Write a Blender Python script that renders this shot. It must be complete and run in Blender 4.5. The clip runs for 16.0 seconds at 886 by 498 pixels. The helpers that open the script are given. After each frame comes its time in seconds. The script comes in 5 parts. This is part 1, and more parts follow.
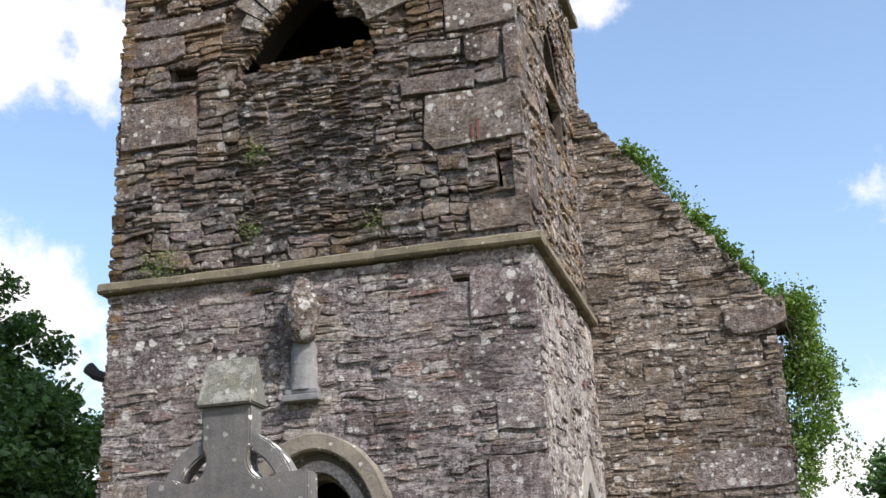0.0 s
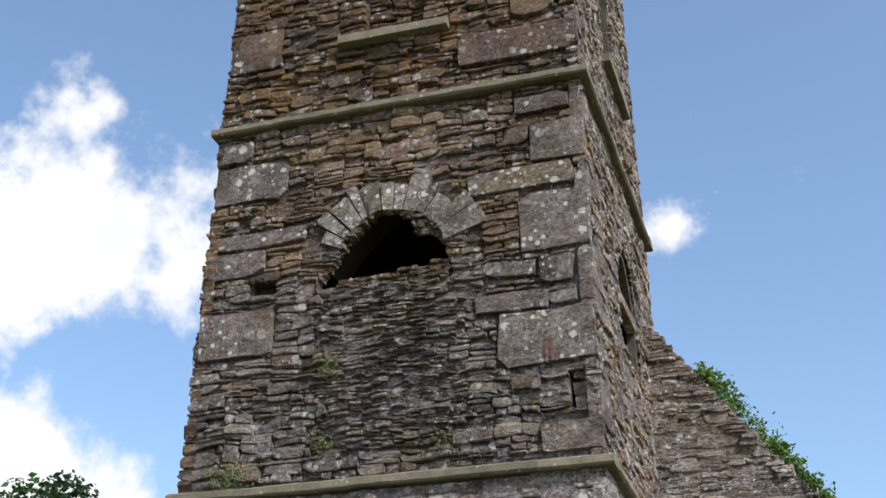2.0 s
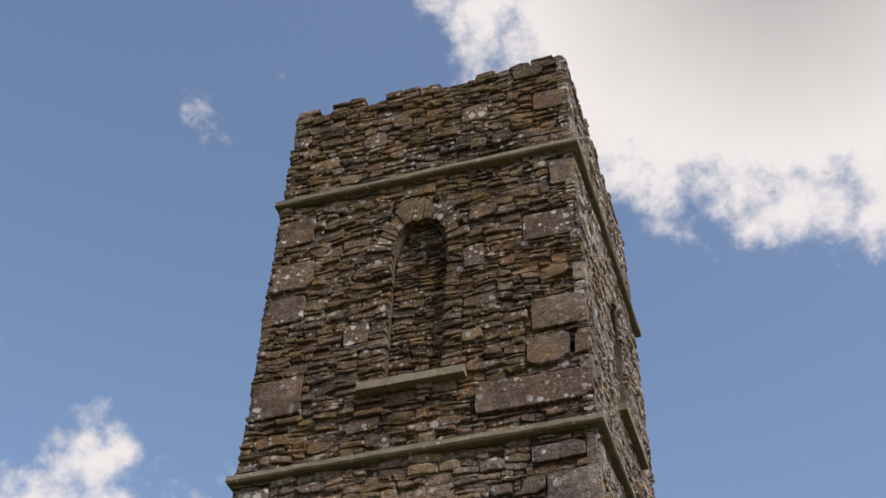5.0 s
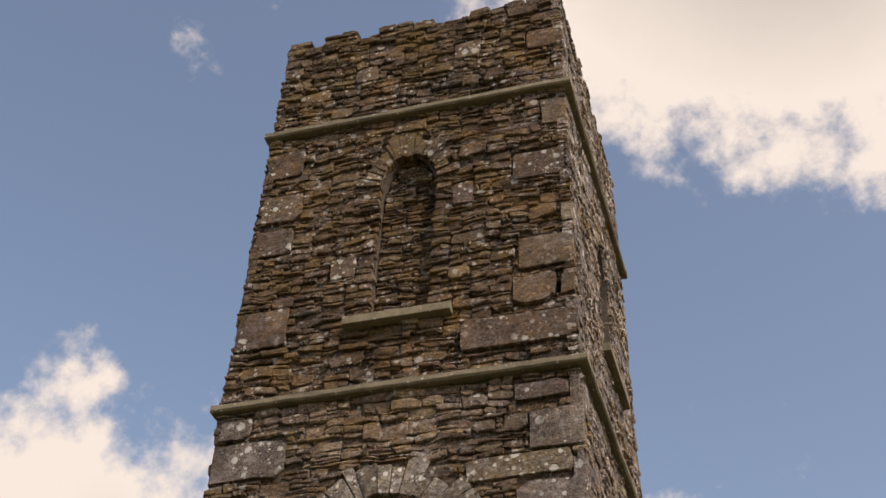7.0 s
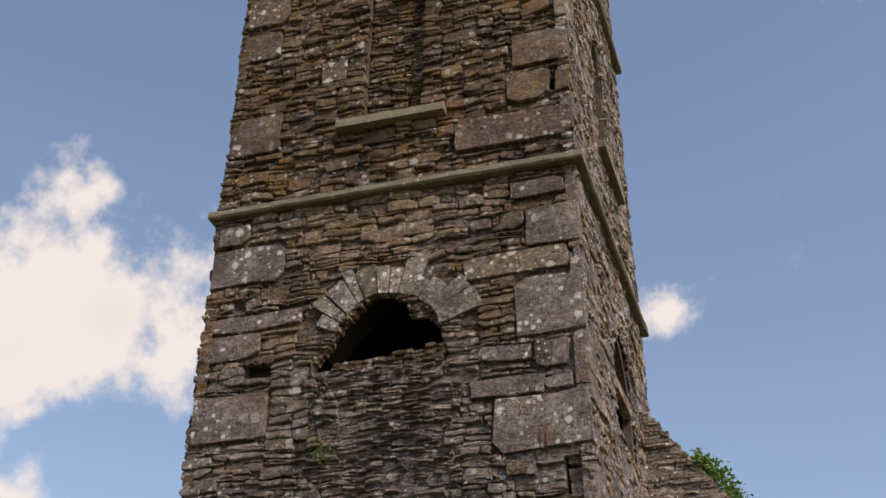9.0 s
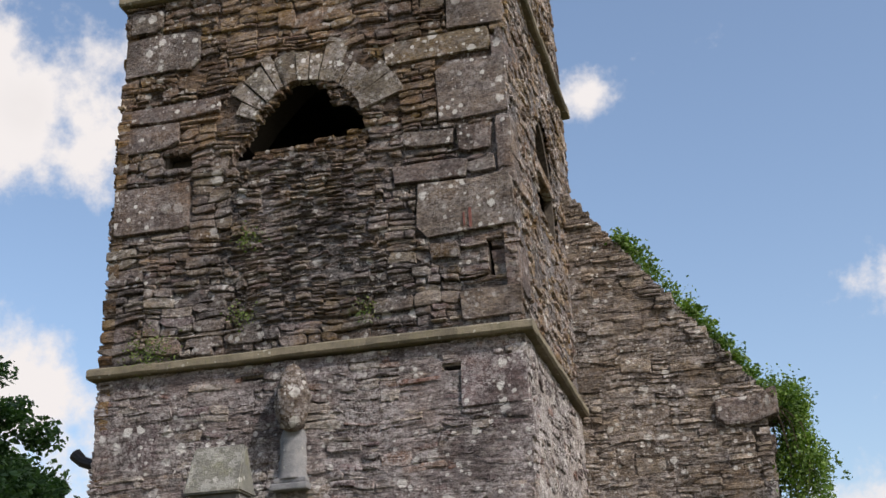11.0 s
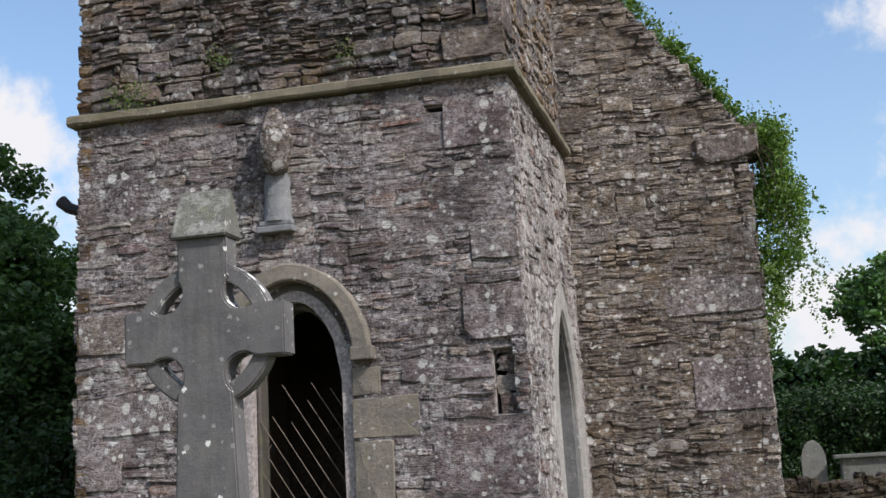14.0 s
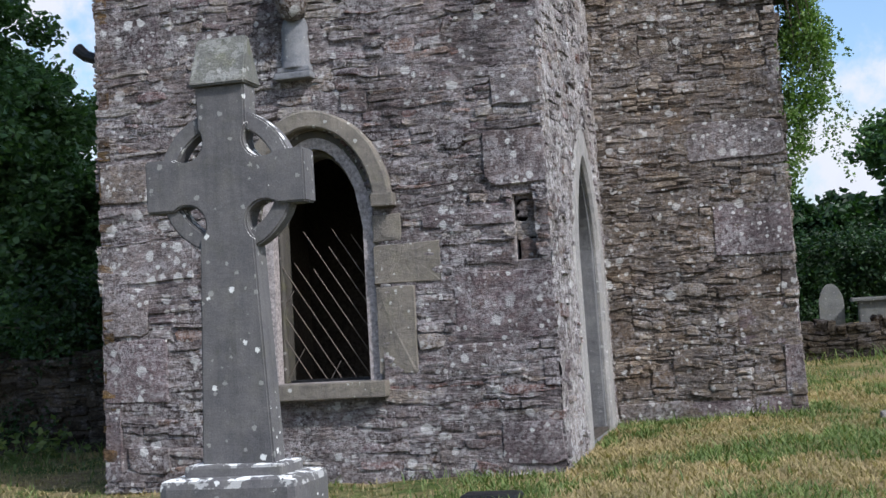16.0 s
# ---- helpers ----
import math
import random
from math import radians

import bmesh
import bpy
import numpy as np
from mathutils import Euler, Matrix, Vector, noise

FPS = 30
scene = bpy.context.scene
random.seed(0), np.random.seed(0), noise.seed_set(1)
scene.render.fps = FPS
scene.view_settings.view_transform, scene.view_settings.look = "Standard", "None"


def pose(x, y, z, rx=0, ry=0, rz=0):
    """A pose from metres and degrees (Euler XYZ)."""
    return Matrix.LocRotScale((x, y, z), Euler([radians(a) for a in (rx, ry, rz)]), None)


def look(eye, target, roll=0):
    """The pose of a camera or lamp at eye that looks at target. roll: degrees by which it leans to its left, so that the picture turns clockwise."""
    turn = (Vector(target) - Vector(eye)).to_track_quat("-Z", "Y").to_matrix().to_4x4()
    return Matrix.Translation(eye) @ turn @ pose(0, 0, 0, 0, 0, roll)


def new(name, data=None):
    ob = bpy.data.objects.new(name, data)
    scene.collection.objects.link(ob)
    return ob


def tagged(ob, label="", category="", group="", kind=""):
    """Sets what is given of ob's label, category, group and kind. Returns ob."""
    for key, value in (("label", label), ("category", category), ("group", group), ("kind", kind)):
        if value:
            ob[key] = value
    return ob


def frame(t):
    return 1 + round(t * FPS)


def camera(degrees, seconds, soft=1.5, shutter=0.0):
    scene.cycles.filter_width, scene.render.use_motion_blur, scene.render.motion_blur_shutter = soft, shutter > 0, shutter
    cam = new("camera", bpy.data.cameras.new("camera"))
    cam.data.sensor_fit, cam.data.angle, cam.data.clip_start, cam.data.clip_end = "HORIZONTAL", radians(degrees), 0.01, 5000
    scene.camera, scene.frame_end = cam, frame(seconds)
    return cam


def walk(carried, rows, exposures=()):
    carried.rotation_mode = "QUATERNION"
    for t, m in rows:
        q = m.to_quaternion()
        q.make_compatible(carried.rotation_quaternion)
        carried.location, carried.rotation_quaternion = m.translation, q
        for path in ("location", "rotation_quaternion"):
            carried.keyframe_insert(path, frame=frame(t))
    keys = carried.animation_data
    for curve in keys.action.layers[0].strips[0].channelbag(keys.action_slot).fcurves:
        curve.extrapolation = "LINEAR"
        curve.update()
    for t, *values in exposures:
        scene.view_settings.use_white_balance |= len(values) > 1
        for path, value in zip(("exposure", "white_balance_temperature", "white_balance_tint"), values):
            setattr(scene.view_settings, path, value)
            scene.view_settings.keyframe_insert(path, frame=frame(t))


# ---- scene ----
cam = camera(38.02, 16.0, soft=1.5)
EYE = (2.117, -12.352, 1.494)
# seconds, yaw, pitch, lean to the right, in degrees, from one standing place
ROWS = [
    (0.0, 14.14, 17.6, 2.72),
    (0.5, 14.43, 20.37, 2.15),
    (1.0, 15.33, 22.84, 1.53),
    (1.5, 16.41, 24.98, 0.44),
    (2.0, 17.42, 27.36, -0.07),
    (2.5, 18.12, 30.3, -0.93),
    (3.0, 18.12, 32.99, -1.31),
    (3.5, 18.18, 36.31, -0.54),
    (4.0, 18.4, 38.61, -0.75),
    (4.5, 18.54, 41.0, -0.94),
    (5.7, 18.35, 43.6, -1.6),
    (7.0, 17.75, 39.94, -2.22),
    (7.5, 17.81, 37.94, -2.26),
    (8.0, 17.8, 35.85, -1.76),
    (8.5, 17.43, 33.13, -1.2),
    (9.0, 17.22, 31.09, -0.34),
    (9.5, 16.26, 28.25, 0.44),
    (12.0, 12.88, 17.72, 3.21),
    (12.5, 13.07, 15.66, 3.23),
    (13.0, 13.27, 13.83, 3.06),
    (13.5, 13.24, 11.89, 3.19),
    (14.0, 13.32, 10.01, 3.33),
    (14.5, 13.67, 8.07, 3.06),
    (15.0, 13.58, 6.18, 3.23),
    (15.5, 13.89, 4.23, 3.59),
    (16.0, 14.62, 3.24, 3.53),
]
EXPOSURES = [(0.0, 0.5, 6500, 10), (1.0, 0.42, 6420, 10), (2.0, 0.28, 6250, 8), (3.0, 0.14, 6100, 9), (4.5, -0.04, 6430, 12), (7.0, -0.02, 7800, 16), (8.0, -0.05, 7250, 15), (9.5, -0.05, 7150, 15), (12.0, 0.08, 6480, 10), (13.0, 0.09, 6430, 10), (15.0, 0.02, 6000, 10), (16.0, 0.06, 5800, 10)]
walk(cam, [(t, pose(*EYE, 90 + p, 0, y) @ pose(0, 0, 0, 0, 0, -r)) for t, y, p, r in ROWS], EXPOSURES)

# ---- world, sun ----
SUN_WAY = Vector((1.6, -1.0, 1.8)).normalized()


def blob_direction(az, el):
    a, e = radians(az), radians(el)
    return (-math.sin(a) * math.cos(e), math.cos(a) * math.cos(e), math.sin(e))


def nodes_of(owner):
    owner.use_nodes = True
    tree = owner.node_tree
    tree.nodes.clear()

    def node(kind, inputs=None, **attrs):
        n = tree.nodes.new(kind)
        for k, v in attrs.items():
            setattr(n, k, v)
        for k, v in (inputs or {}).items():
            if isinstance(v, bpy.types.NodeSocket):
                tree.links.new(v, n.inputs[k])
            else:
                n.inputs[k].default_value = v
        return n
    return tree, node


def math_node(node, op, a, b=0.0, c=0.0, clamp=False):
    return node("ShaderNodeMath", {0: a, 1: b, 2: c}, operation=op, use_clamp=clamp).outputs[0]


def mix_color(node, fac, a, b, blend="MIX"):
    n = node("ShaderNodeMix", {0: fac, 6: a, 7: b}, data_type="RGBA", blend_type=blend)
    return n.outputs[2]


def span(node, v, a, b, c=0.0, d=1.0, smooth=False):
    n = node("ShaderNodeMapRange", {0: v, 1: a, 2: b, 3: c, 4: d}, clamp=True)
    n.interpolation_type = "SMOOTHSTEP" if smooth else "LINEAR"
    return n.outputs[0]


def build_world():
    world = bpy.data.worlds.new("sky")
    scene.world = world
    tree, node = nodes_of(world)
    sky = node("ShaderNodeTexSky", sky_type="NISHITA", sun_disc=False)
    sky.sun_elevation = math.asin(SUN_WAY.z)
    sky.sun_rotation = math.atan2(SUN_WAY.x, SUN_WAY.y)
    sky.air_density, sky.dust_density, sky.ozone_density = 1.0, 2.2, 2.5
    way = node("ShaderNodeTexCoord").outputs["Generated"]
    warp = node("ShaderNodeTexNoise", {"Vector": way, "Scale": 9.0, "Detail": 6.0, "Roughness": 0.62})
    billow = node("ShaderNodeTexNoise", {"Vector": way, "Scale": 22.0, "Detail": 5.0, "Roughness": 0.6})
    bias = None
    # azimuth to the left, elevation, radius, weight: heaps of cumulus
    for az, el, rad, wt in ((38.0, 25.5, 7.4, 1.1), (33.4, 27.0, 5.2, 1.3), (31.2, 26.3, 4.6, 1.1), (35.6, 31.8, 2.6, 0.8), (37, 17.0, 6.0, 1.05), (33, 8.0, 5.5, 1.15), (31.5, 15, 4.6, 0.95), (-7, 57.0, 12.0, 3.4),
                            (3, 54.5, 5.5, 1.3), (-8.0, 42.0, 2.6, 0.85), (6.0, 27.6, 1.6, 0.75), (34.8, 47.5, 2.3, 0.66), (29.5, 49.5, 1.6, 0.6), (-8.6, 17.5, 3.2, 0.95),
                            (-7, 14, 2.4, 0.6), (-3, 4.5, 5.0, 1.15), (60, 35, 12, 0.7), (-40, 30, 12, 0.8), (110, 30, 16, 0.7), (-110, 35, 18, 0.7), (180, 28, 16, 0.7)):
        dot = node("ShaderNodeVectorMath", {0: way, 1: blob_direction(az, el)}, operation="DOT_PRODUCT").outputs["Value"]
        ang = math_node(node, "ARCCOSINE", math_node(node, "MINIMUM", dot, 0.99999))
        m = span(node, ang, radians(rad * 1.45), radians(rad * 0.1), 0.0, wt)
        bias = m if bias is None else math_node(node, "MAXIMUM", bias, m)
    dens = math_node(node, "ADD", math_node(node, "SUBTRACT", bias, 0.47), math_node(node, "MULTIPLY_ADD", warp.outputs[0], 2.6, -1.3))
    dens = math_node(node, "ADD", dens, math_node(node, "MULTIPLY_ADD", billow.outputs[0], 1.1, -0.55))
    cloud = span(node, dens, -0.06, 0.5, 0.0, 1.0, smooth=True)
    shade = span(node, math_node(node, "ADD", bias, math_node(node, "MULTIPLY", warp.outputs[0], 0.5)), 1.35, 3.0, 1.0, 0.56)
    white = mix_color(node, 1.0, (6.0, 5.86, 5.92, 1), shade, "MULTIPLY")
    pale = mix_color(node, 1.0, sky.outputs[0], (1.45, 1.42, 1.36, 1), "MULTIPLY")
    col = mix_color(node, cloud, pale, white)
    bg = node("ShaderNodeBackground", {"Color": col, "Strength": 0.145})
    out = node("ShaderNodeOutputWorld", {"Surface": bg.outputs[0]})


build_world()
sun = new("sun", bpy.data.lights.new("sun", "SUN"))
sun.data.energy, sun.data.angle, sun.data.color = 4.6, radians(0.55), (1.0, 0.95, 0.87)
sun.matrix_world = look(SUN_WAY * 60, (0, 0, 0))

# ---- materials ----


def finish(tree, node, color, rough, bump_height=None, strength=0.5, distance=0.02, spec=0.25, normal2=None):
    bsdf = node("ShaderNodeBsdfPrincipled", {"Base Color": color, "Roughness": rough, "Specular IOR Level": spec})
    if bump_height is not None:
        b = node("ShaderNodeBump", {"Height": bump_height, "Strength": strength, "Distance": distance})
        tree.links.new(b.outputs[0], bsdf.inputs["Normal"])
    node("ShaderNodeOutputMaterial", {"Surface": bsdf.outputs[0]})
    return bsdf


def ramp(node, fac, stops, mode="LINEAR"):
    n = node("ShaderNodeValToRGB", {0: fac})
    n.color_ramp.interpolation = mode
    els = n.color_ramp.elements
    while len(els) < len(stops):
        els.new(0.5)
    for e, (p, c) in zip(els, stops):
        e.position, e.color = p, (*c, 1)
    return n.outputs[0]


def scaled(node, vec, x, y, z):
    return node("ShaderNodeVectorMath", {0: vec, 1: (x, y, z)}, operation="MULTIPLY").outputs[0]


def noise_tex(node, vec, scale, detail=4.0, rough=0.6):
    return node("ShaderNodeTexNoise", {"Vector": vec, "Scale": scale, "Detail": detail, "Roughness": rough}).outputs[0]


def piece_random(node):
    isl = node("ShaderNodeNewGeometry").outputs["Random Per Island"]
    obr = node("ShaderNodeObjectInfo").outputs["Random"]
    return math_node(node, "FRACT", math_node(node, "ADD", isl, obr))


def lichen_mask(node, pos, scale, low, high):
    """Round crusts of many sizes with frayed rims."""
    fray = noise_tex(node, pos, scale * 5, 3.0)
    vor = node("ShaderNodeTexVoronoi", {"Vector": pos, "Scale": scale, "Randomness": 1.0})
    size = span(node, node("ShaderNodeSeparateColor", {0: vor.outputs["Color"]}).outputs[0], low, 1.0, 0.0, high)
    d = math_node(node, "ADD", vor.outputs["Distance"], math_node(node, "MULTIPLY_ADD", fray, 0.5, -0.25))
    return span(node, math_node(node, "SUBTRACT", size, d), 0.0, 0.06, 0.0, 1.0)


def rubble_material(name, stops, lichen=0.5, wash=0.0, ochre=0.3, gain=1.0, bed=62, soft=1.0, fine=1.0, gold=0.0, cover=0.42):
    mat = bpy.data.materials.new(name)
    tree, node = nodes_of(mat)
    pos = node("ShaderNodeNewGeometry").outputs["Position"]
    rnd = piece_random(node)
    base = ramp(node, rnd, stops)
    stain = noise_tex(node, pos, 2.2, 5.0, 0.65)
    base = mix_color(node, span(node, stain, 0.48, 0.66, 0.0, ochre), base, (0.22 * gain, 0.13 * gain, 0.052 * gain, 1))
    cool = noise_tex(node, scaled(node, pos, 1, 1, 1.7), 3.7, 5.0, 0.7)
    base = mix_color(node, span(node, cool, 0.5, 0.68, 0.0, 0.55), base, (0.2 * gain, 0.185 * gain, 0.2 * gain, 1))
    layers = noise_tex(node, scaled(node, pos, 5, 5, bed), 1.0, 4.0, 0.65)
    base = mix_color(node, 1.0, base, ramp(node, layers, ((0.25, (0.7, 0.7, 0.71)), (0.75, (1.26, 1.25, 1.22)))), "MULTIPLY")
    grain = noise_tex(node, pos, 48.0, 5.0, 0.75)
    base = mix_color(node, 1.0, base, ramp(node, grain, ((0.3, (1 - 0.38 * fine,) * 3), (0.7, (1 + 0.37 * fine, 1 + 0.36 * fine, 1 + 0.34 * fine)))), "MULTIPLY")
    mott = noise_tex(node, scaled(node, pos, 1, 1, 1.8), 9.0, 5.0, 0.7)
    base = mix_color(node, 1.0, base, ramp(node, mott, ((0.32, (0.55, 0.54, 0.55)), (0.68, (1.42, 1.41, 1.37)))), "MULTIPLY")
    fleck = noise_tex(node, scaled(node, pos, 1, 1, 2.2), 24.0, 4.0, 0.65)
    base = mix_color(node, 1.0, base, ramp(node, fleck, ((0.34, (0.55, 0.54, 0.54)), (0.66, (1.4, 1.4, 1.38)))), "MULTIPLY")
    algae = noise_tex(node, scaled(node, pos, 1, 1, 0.7), 1.25, 6.0, 0.68)
    base = mix_color(node, 1.0, base, ramp(node, algae, ((0.36, (0.5, 0.5, 0.5)), (0.56, (1.08, 1.08, 1.08)))), "MULTIPLY")
    if gold > 0:
        crust = math_node(node, "MULTIPLY", span(node, noise_tex(node, scaled(node, pos, 1, 1, 1.6), 1.1, 4.0, 0.6), 0.5, 0.62), span(node, noise_tex(node, scaled(node, pos, 1, 1, 3.0), 11.0, 5.0, 0.7), 0.42, 0.6))
        base = mix_color(node, math_node(node, "MULTIPLY", crust, gold), base, (0.24, 0.15, 0.03, 1))
    if wash > 0:
        w = noise_tex(node, scaled(node, pos, 1, 1, 1.5), 1.35, 7.0, 0.72)
        w2 = noise_tex(node, pos, 17.0, 5.0, 0.75)
        wm = math_node(node, "MULTIPLY", span(node, w, 0.38, 0.58), math_node(node, "MAXIMUM", span(node, w2, 0.48, 0.56), math_node(node, "MULTIPLY", span(node, noise_tex(node, pos, 42.0, 4.0, 0.7), 0.53, 0.6), 0.8)))
        base = mix_color(node, math_node(node, "MULTIPLY", wm, wash), base, (0.56, 0.53, 0.54, 1))
    big = lichen_mask(node, pos, 6.5, 0.42, 0.46)
    small = lichen_mask(node, pos, 13.0, 0.42, 0.44)
    speck = lichen_mask(node, pos, 27.0, 0.62, 0.46)
    where = span(node, noise_tex(node, pos, 1.6, 4.0), cover, cover + 0.12)
    m = math_node(node, "MAXIMUM", math_node(node, "MAXIMUM", math_node(node, "MULTIPLY", big, where), math_node(node, "MULTIPLY", small, where)), math_node(node, "MULTIPLY", math_node(node, "MULTIPLY", speck, where), 0.5))
    base = mix_color(node, math_node(node, "MULTIPLY", m, lichen), base, (0.7, 0.69, 0.68, 1))
    h = math_node(node, "ADD", math_node(node, "MULTIPLY", layers, soft), math_node(node, "MULTIPLY", grain, 0.6))
    h = math_node(node, "ADD", h, math_node(node, "MULTIPLY", noise_tex(node, pos, 13.0, 3.0), 0.6))
    h = math_node(node, "ADD", h, math_node(node, "MULTIPLY", noise_tex(node, scaled(node, pos, 1, 1, 1.6), 30.0, 6.0, 0.75), 1.3))
    finish(tree, node, base, 0.92, h, 1.0, 0.035, 0.15)
    return mat


def dressed_material(name, color, lichen=0.3, moss=0.0, streak=0.15, spots=0.0, relief=0.02):
    mat = bpy.data.materials.new(name)
    tree, node = nodes_of(mat)
    pos = node("ShaderNodeNewGeometry").outputs["Position"]
    rnd = span(node, piece_random(node), 0.0, 1.0, 0.86, 1.12)
    base = mix_color(node, 1.0, (*color, 1), rnd, "MULTIPLY")
    stain = noise_tex(node, pos, 4.0, 6.0, 0.7)
    base = mix_color(node, 1.0, base, ramp(node, stain, ((0.3, (0.7, 0.7, 0.72)), (0.7, (1.25, 1.22, 1.17)))), "MULTIPLY")
    run = noise_tex(node, scaled(node, pos, 22, 22, 1.6), 1.0, 4.0)
    base = mix_color(node, span(node, run, 0.5, 0.75, 0.0, streak), base, (0.05, 0.05, 0.05, 1))
    base = mix_color(node, span(node, noise_tex(node, pos, 6.0, 5.0, 0.7), 0.5, 0.7, 0.0, moss), base, (0.13, 0.13, 0.05, 1))
    grain = noise_tex(node, pos, 90.0, 4.0, 0.7)
    base = mix_color(node, 1.0, base, ramp(node, grain, ((0.3, (0.78, 0.78, 0.78)), (0.7, (1.2, 1.2, 1.2)))), "MULTIPLY")
    m = math_node(node, "MULTIPLY", lichen_mask(node, pos, 16.0, 0.62, 0.36), lichen)
    base = mix_color(node, m, base, (0.5, 0.5, 0.47, 1))
    if spots > 0:
        up = node("ShaderNodeSeparateXYZ", {0: node("ShaderNodeNewGeometry").outputs["Normal"]}).outputs[2]
        cap = math_node(node, "MULTIPLY", span(node, up, 0.15, 0.5), span(node, noise_tex(node, pos, 9.0, 4.0, 0.7), 0.5, 0.54))
        base = mix_color(node, math_node(node, "MULTIPLY", cap, spots), base, (0.78, 0.78, 0.76, 1))
        dots = math_node(node, "MULTIPLY", lichen_mask(node, pos, 13.0, 0.66, 0.3), spots)
        base = mix_color(node, dots, base, (0.66, 0.66, 0.64, 1))
    h = math_node(node, "ADD", math_node(node, "MULTIPLY", grain, 0.5), noise_tex(node, pos, 14.0, 4.0))
    finish(tree, node, base, 0.85, h, 0.8, relief, 0.2)
    return mat


def leaf_material(name, a, b, c, gloss=0.5):
    mat = bpy.data.materials.new(name)
    tree, node = nodes_of(mat)
    rnd = piece_random(node)
    pos = node("ShaderNodeNewGeometry").outputs["Position"]
    base = ramp(node, rnd, ((0.0, a), (0.55, b), (1.0, c)))
    base = mix_color(node, 1.0, base, ramp(node, noise_tex(node, pos, 0.9, 3.0), ((0.3, (0.7, 0.75, 0.7)), (0.7, (1.25, 1.2, 1.1)))), "MULTIPLY")
    bsdf = node("ShaderNodeBsdfPrincipled", {"Base Color": base, "Roughness": gloss, "Specular IOR Level": 0.35})
    tr = node("ShaderNodeBsdfTranslucent", {"Color": mix_color(node, 1.0, base, (1.2, 1.5, 0.5, 1), "MULTIPLY")})
    mixed = node("ShaderNodeMixShader", {0: 0.3, 1: bsdf.outputs[0], 2: tr.outputs[0]})
    node("ShaderNodeOutputMaterial", {"Surface": mixed.outputs[0]})
    return mat


def plain_material(name, color, rough, metal=0.0, vary=0.3):
    mat = bpy.data.materials.new(name)
    tree, node = nodes_of(mat)
    pos = node("ShaderNodeNewGeometry").outputs["Position"]
    n = noise_tex(node, pos, 25.0, 5.0, 0.7)
    base = mix_color(node, 1.0, (*color, 1), ramp(node, n, ((0.3, (1 - vary,) * 3), (0.7, (1 + vary,) * 3))), "MULTIPLY")
    b = finish(tree, node, base, rough, n, 0.5, 0.01)
    b.inputs["Metallic"].default_value = metal
    return mat


def ground_material():
    mat = bpy.data.materials.new("meadow_soil")
    tree, node = nodes_of(mat)
    pos = node("ShaderNodeNewGeometry").outputs["Position"]
    patch = noise_tex(node, pos, 0.55, 6.0, 0.65)
    tuft = noise_tex(node, pos, 9.0, 6.0, 0.75)
    green = ramp(node, tuft, ((0.3, (0.03, 0.05, 0.012)), (0.7, (0.13, 0.19, 0.05))))
    straw = ramp(node, tuft, ((0.3, (0.17, 0.12, 0.055)), (0.7, (0.46, 0.36, 0.2))))
    base = mix_color(node, span(node, patch, 0.42, 0.56), green, straw)
    h = math_node(node, "ADD", tuft, noise_tex(node, pos, 60.0, 3.0))
    finish(tree, node, base, 0.95, h, 1.0, 0.06, 0.1)
    return mat


UPPER = ((0.0, (0.040, 0.027, 0.020)), (0.3, (0.094, 0.062, 0.039)), (0.5, (0.125, 0.086, 0.056)), (0.7, (0.101, 0.060, 0.048)), (0.88, (0.166, 0.112, 0.062)), (1.0, (0.213, 0.163, 0.109)))
MIDDLE = ((0.0, (0.071, 0.060, 0.065)), (0.3, (0.149, 0.127, 0.127)), (0.5, (0.194, 0.172, 0.173)), (0.7, (0.136, 0.103, 0.115)), (0.88, (0.219, 0.192, 0.161)), (1.0, (0.298, 0.276, 0.273)))
OCHRE_MID = ((0.0, (0.073, 0.049, 0.040)), (0.3, (0.151, 0.106, 0.077)), (0.5, (0.197, 0.143, 0.105)), (0.7, (0.138, 0.086, 0.070)), (0.88, (0.223, 0.160, 0.097)), (1.0, (0.302, 0.231, 0.165)))
LOWER = ((0.0, (0.089, 0.070, 0.076)), (0.25, (0.157, 0.132, 0.140)), (0.5, (0.216, 0.190, 0.191)), (0.68, (0.137, 0.096, 0.109)), (0.74, (0.197, 0.106, 0.088)), (0.85, (0.255, 0.218, 0.196)), (1.0, (0.324, 0.297, 0.284)))
M_UPPER = rubble_material("slate_rubble", UPPER, 0.42, 0.12, 0.75, gold=0.5)
M_MIDDLE = rubble_material("grey_slate_rubble", MIDDLE, 0.5, 0.3, 0.4, gold=0.35)
M_MID_OCHRE = rubble_material("golden_slate_rubble", OCHRE_MID, 0.5, 0.25, 0.5, gold=0.55)
M_LOWER = rubble_material("washed_slate_rubble", LOWER, 0.55, 0.62, 0.16, fine=0.8, bed=45, cover=0.4)
M_SIDE = rubble_material("limewashed_rubble", LOWER, 0.7, 1.0, 0.1, bed=30)
M_SIDE_UP = rubble_material("ochre_rubble", OCHRE_MID, 0.5, 0.7, 0.5, bed=30, gold=0.7)
M_BLOCK = rubble_material("purple_block_stone", ((0.0, (0.110, 0.083, 0.080)), (0.4, (0.140, 0.113, 0.105)), (0.75, (0.159, 0.134, 0.119)), (1.0, (0.159, 0.122, 0.075))), 0.7, 0.3, 0.3, bed=9, soft=0.3, fine=0.6, cover=0.42)
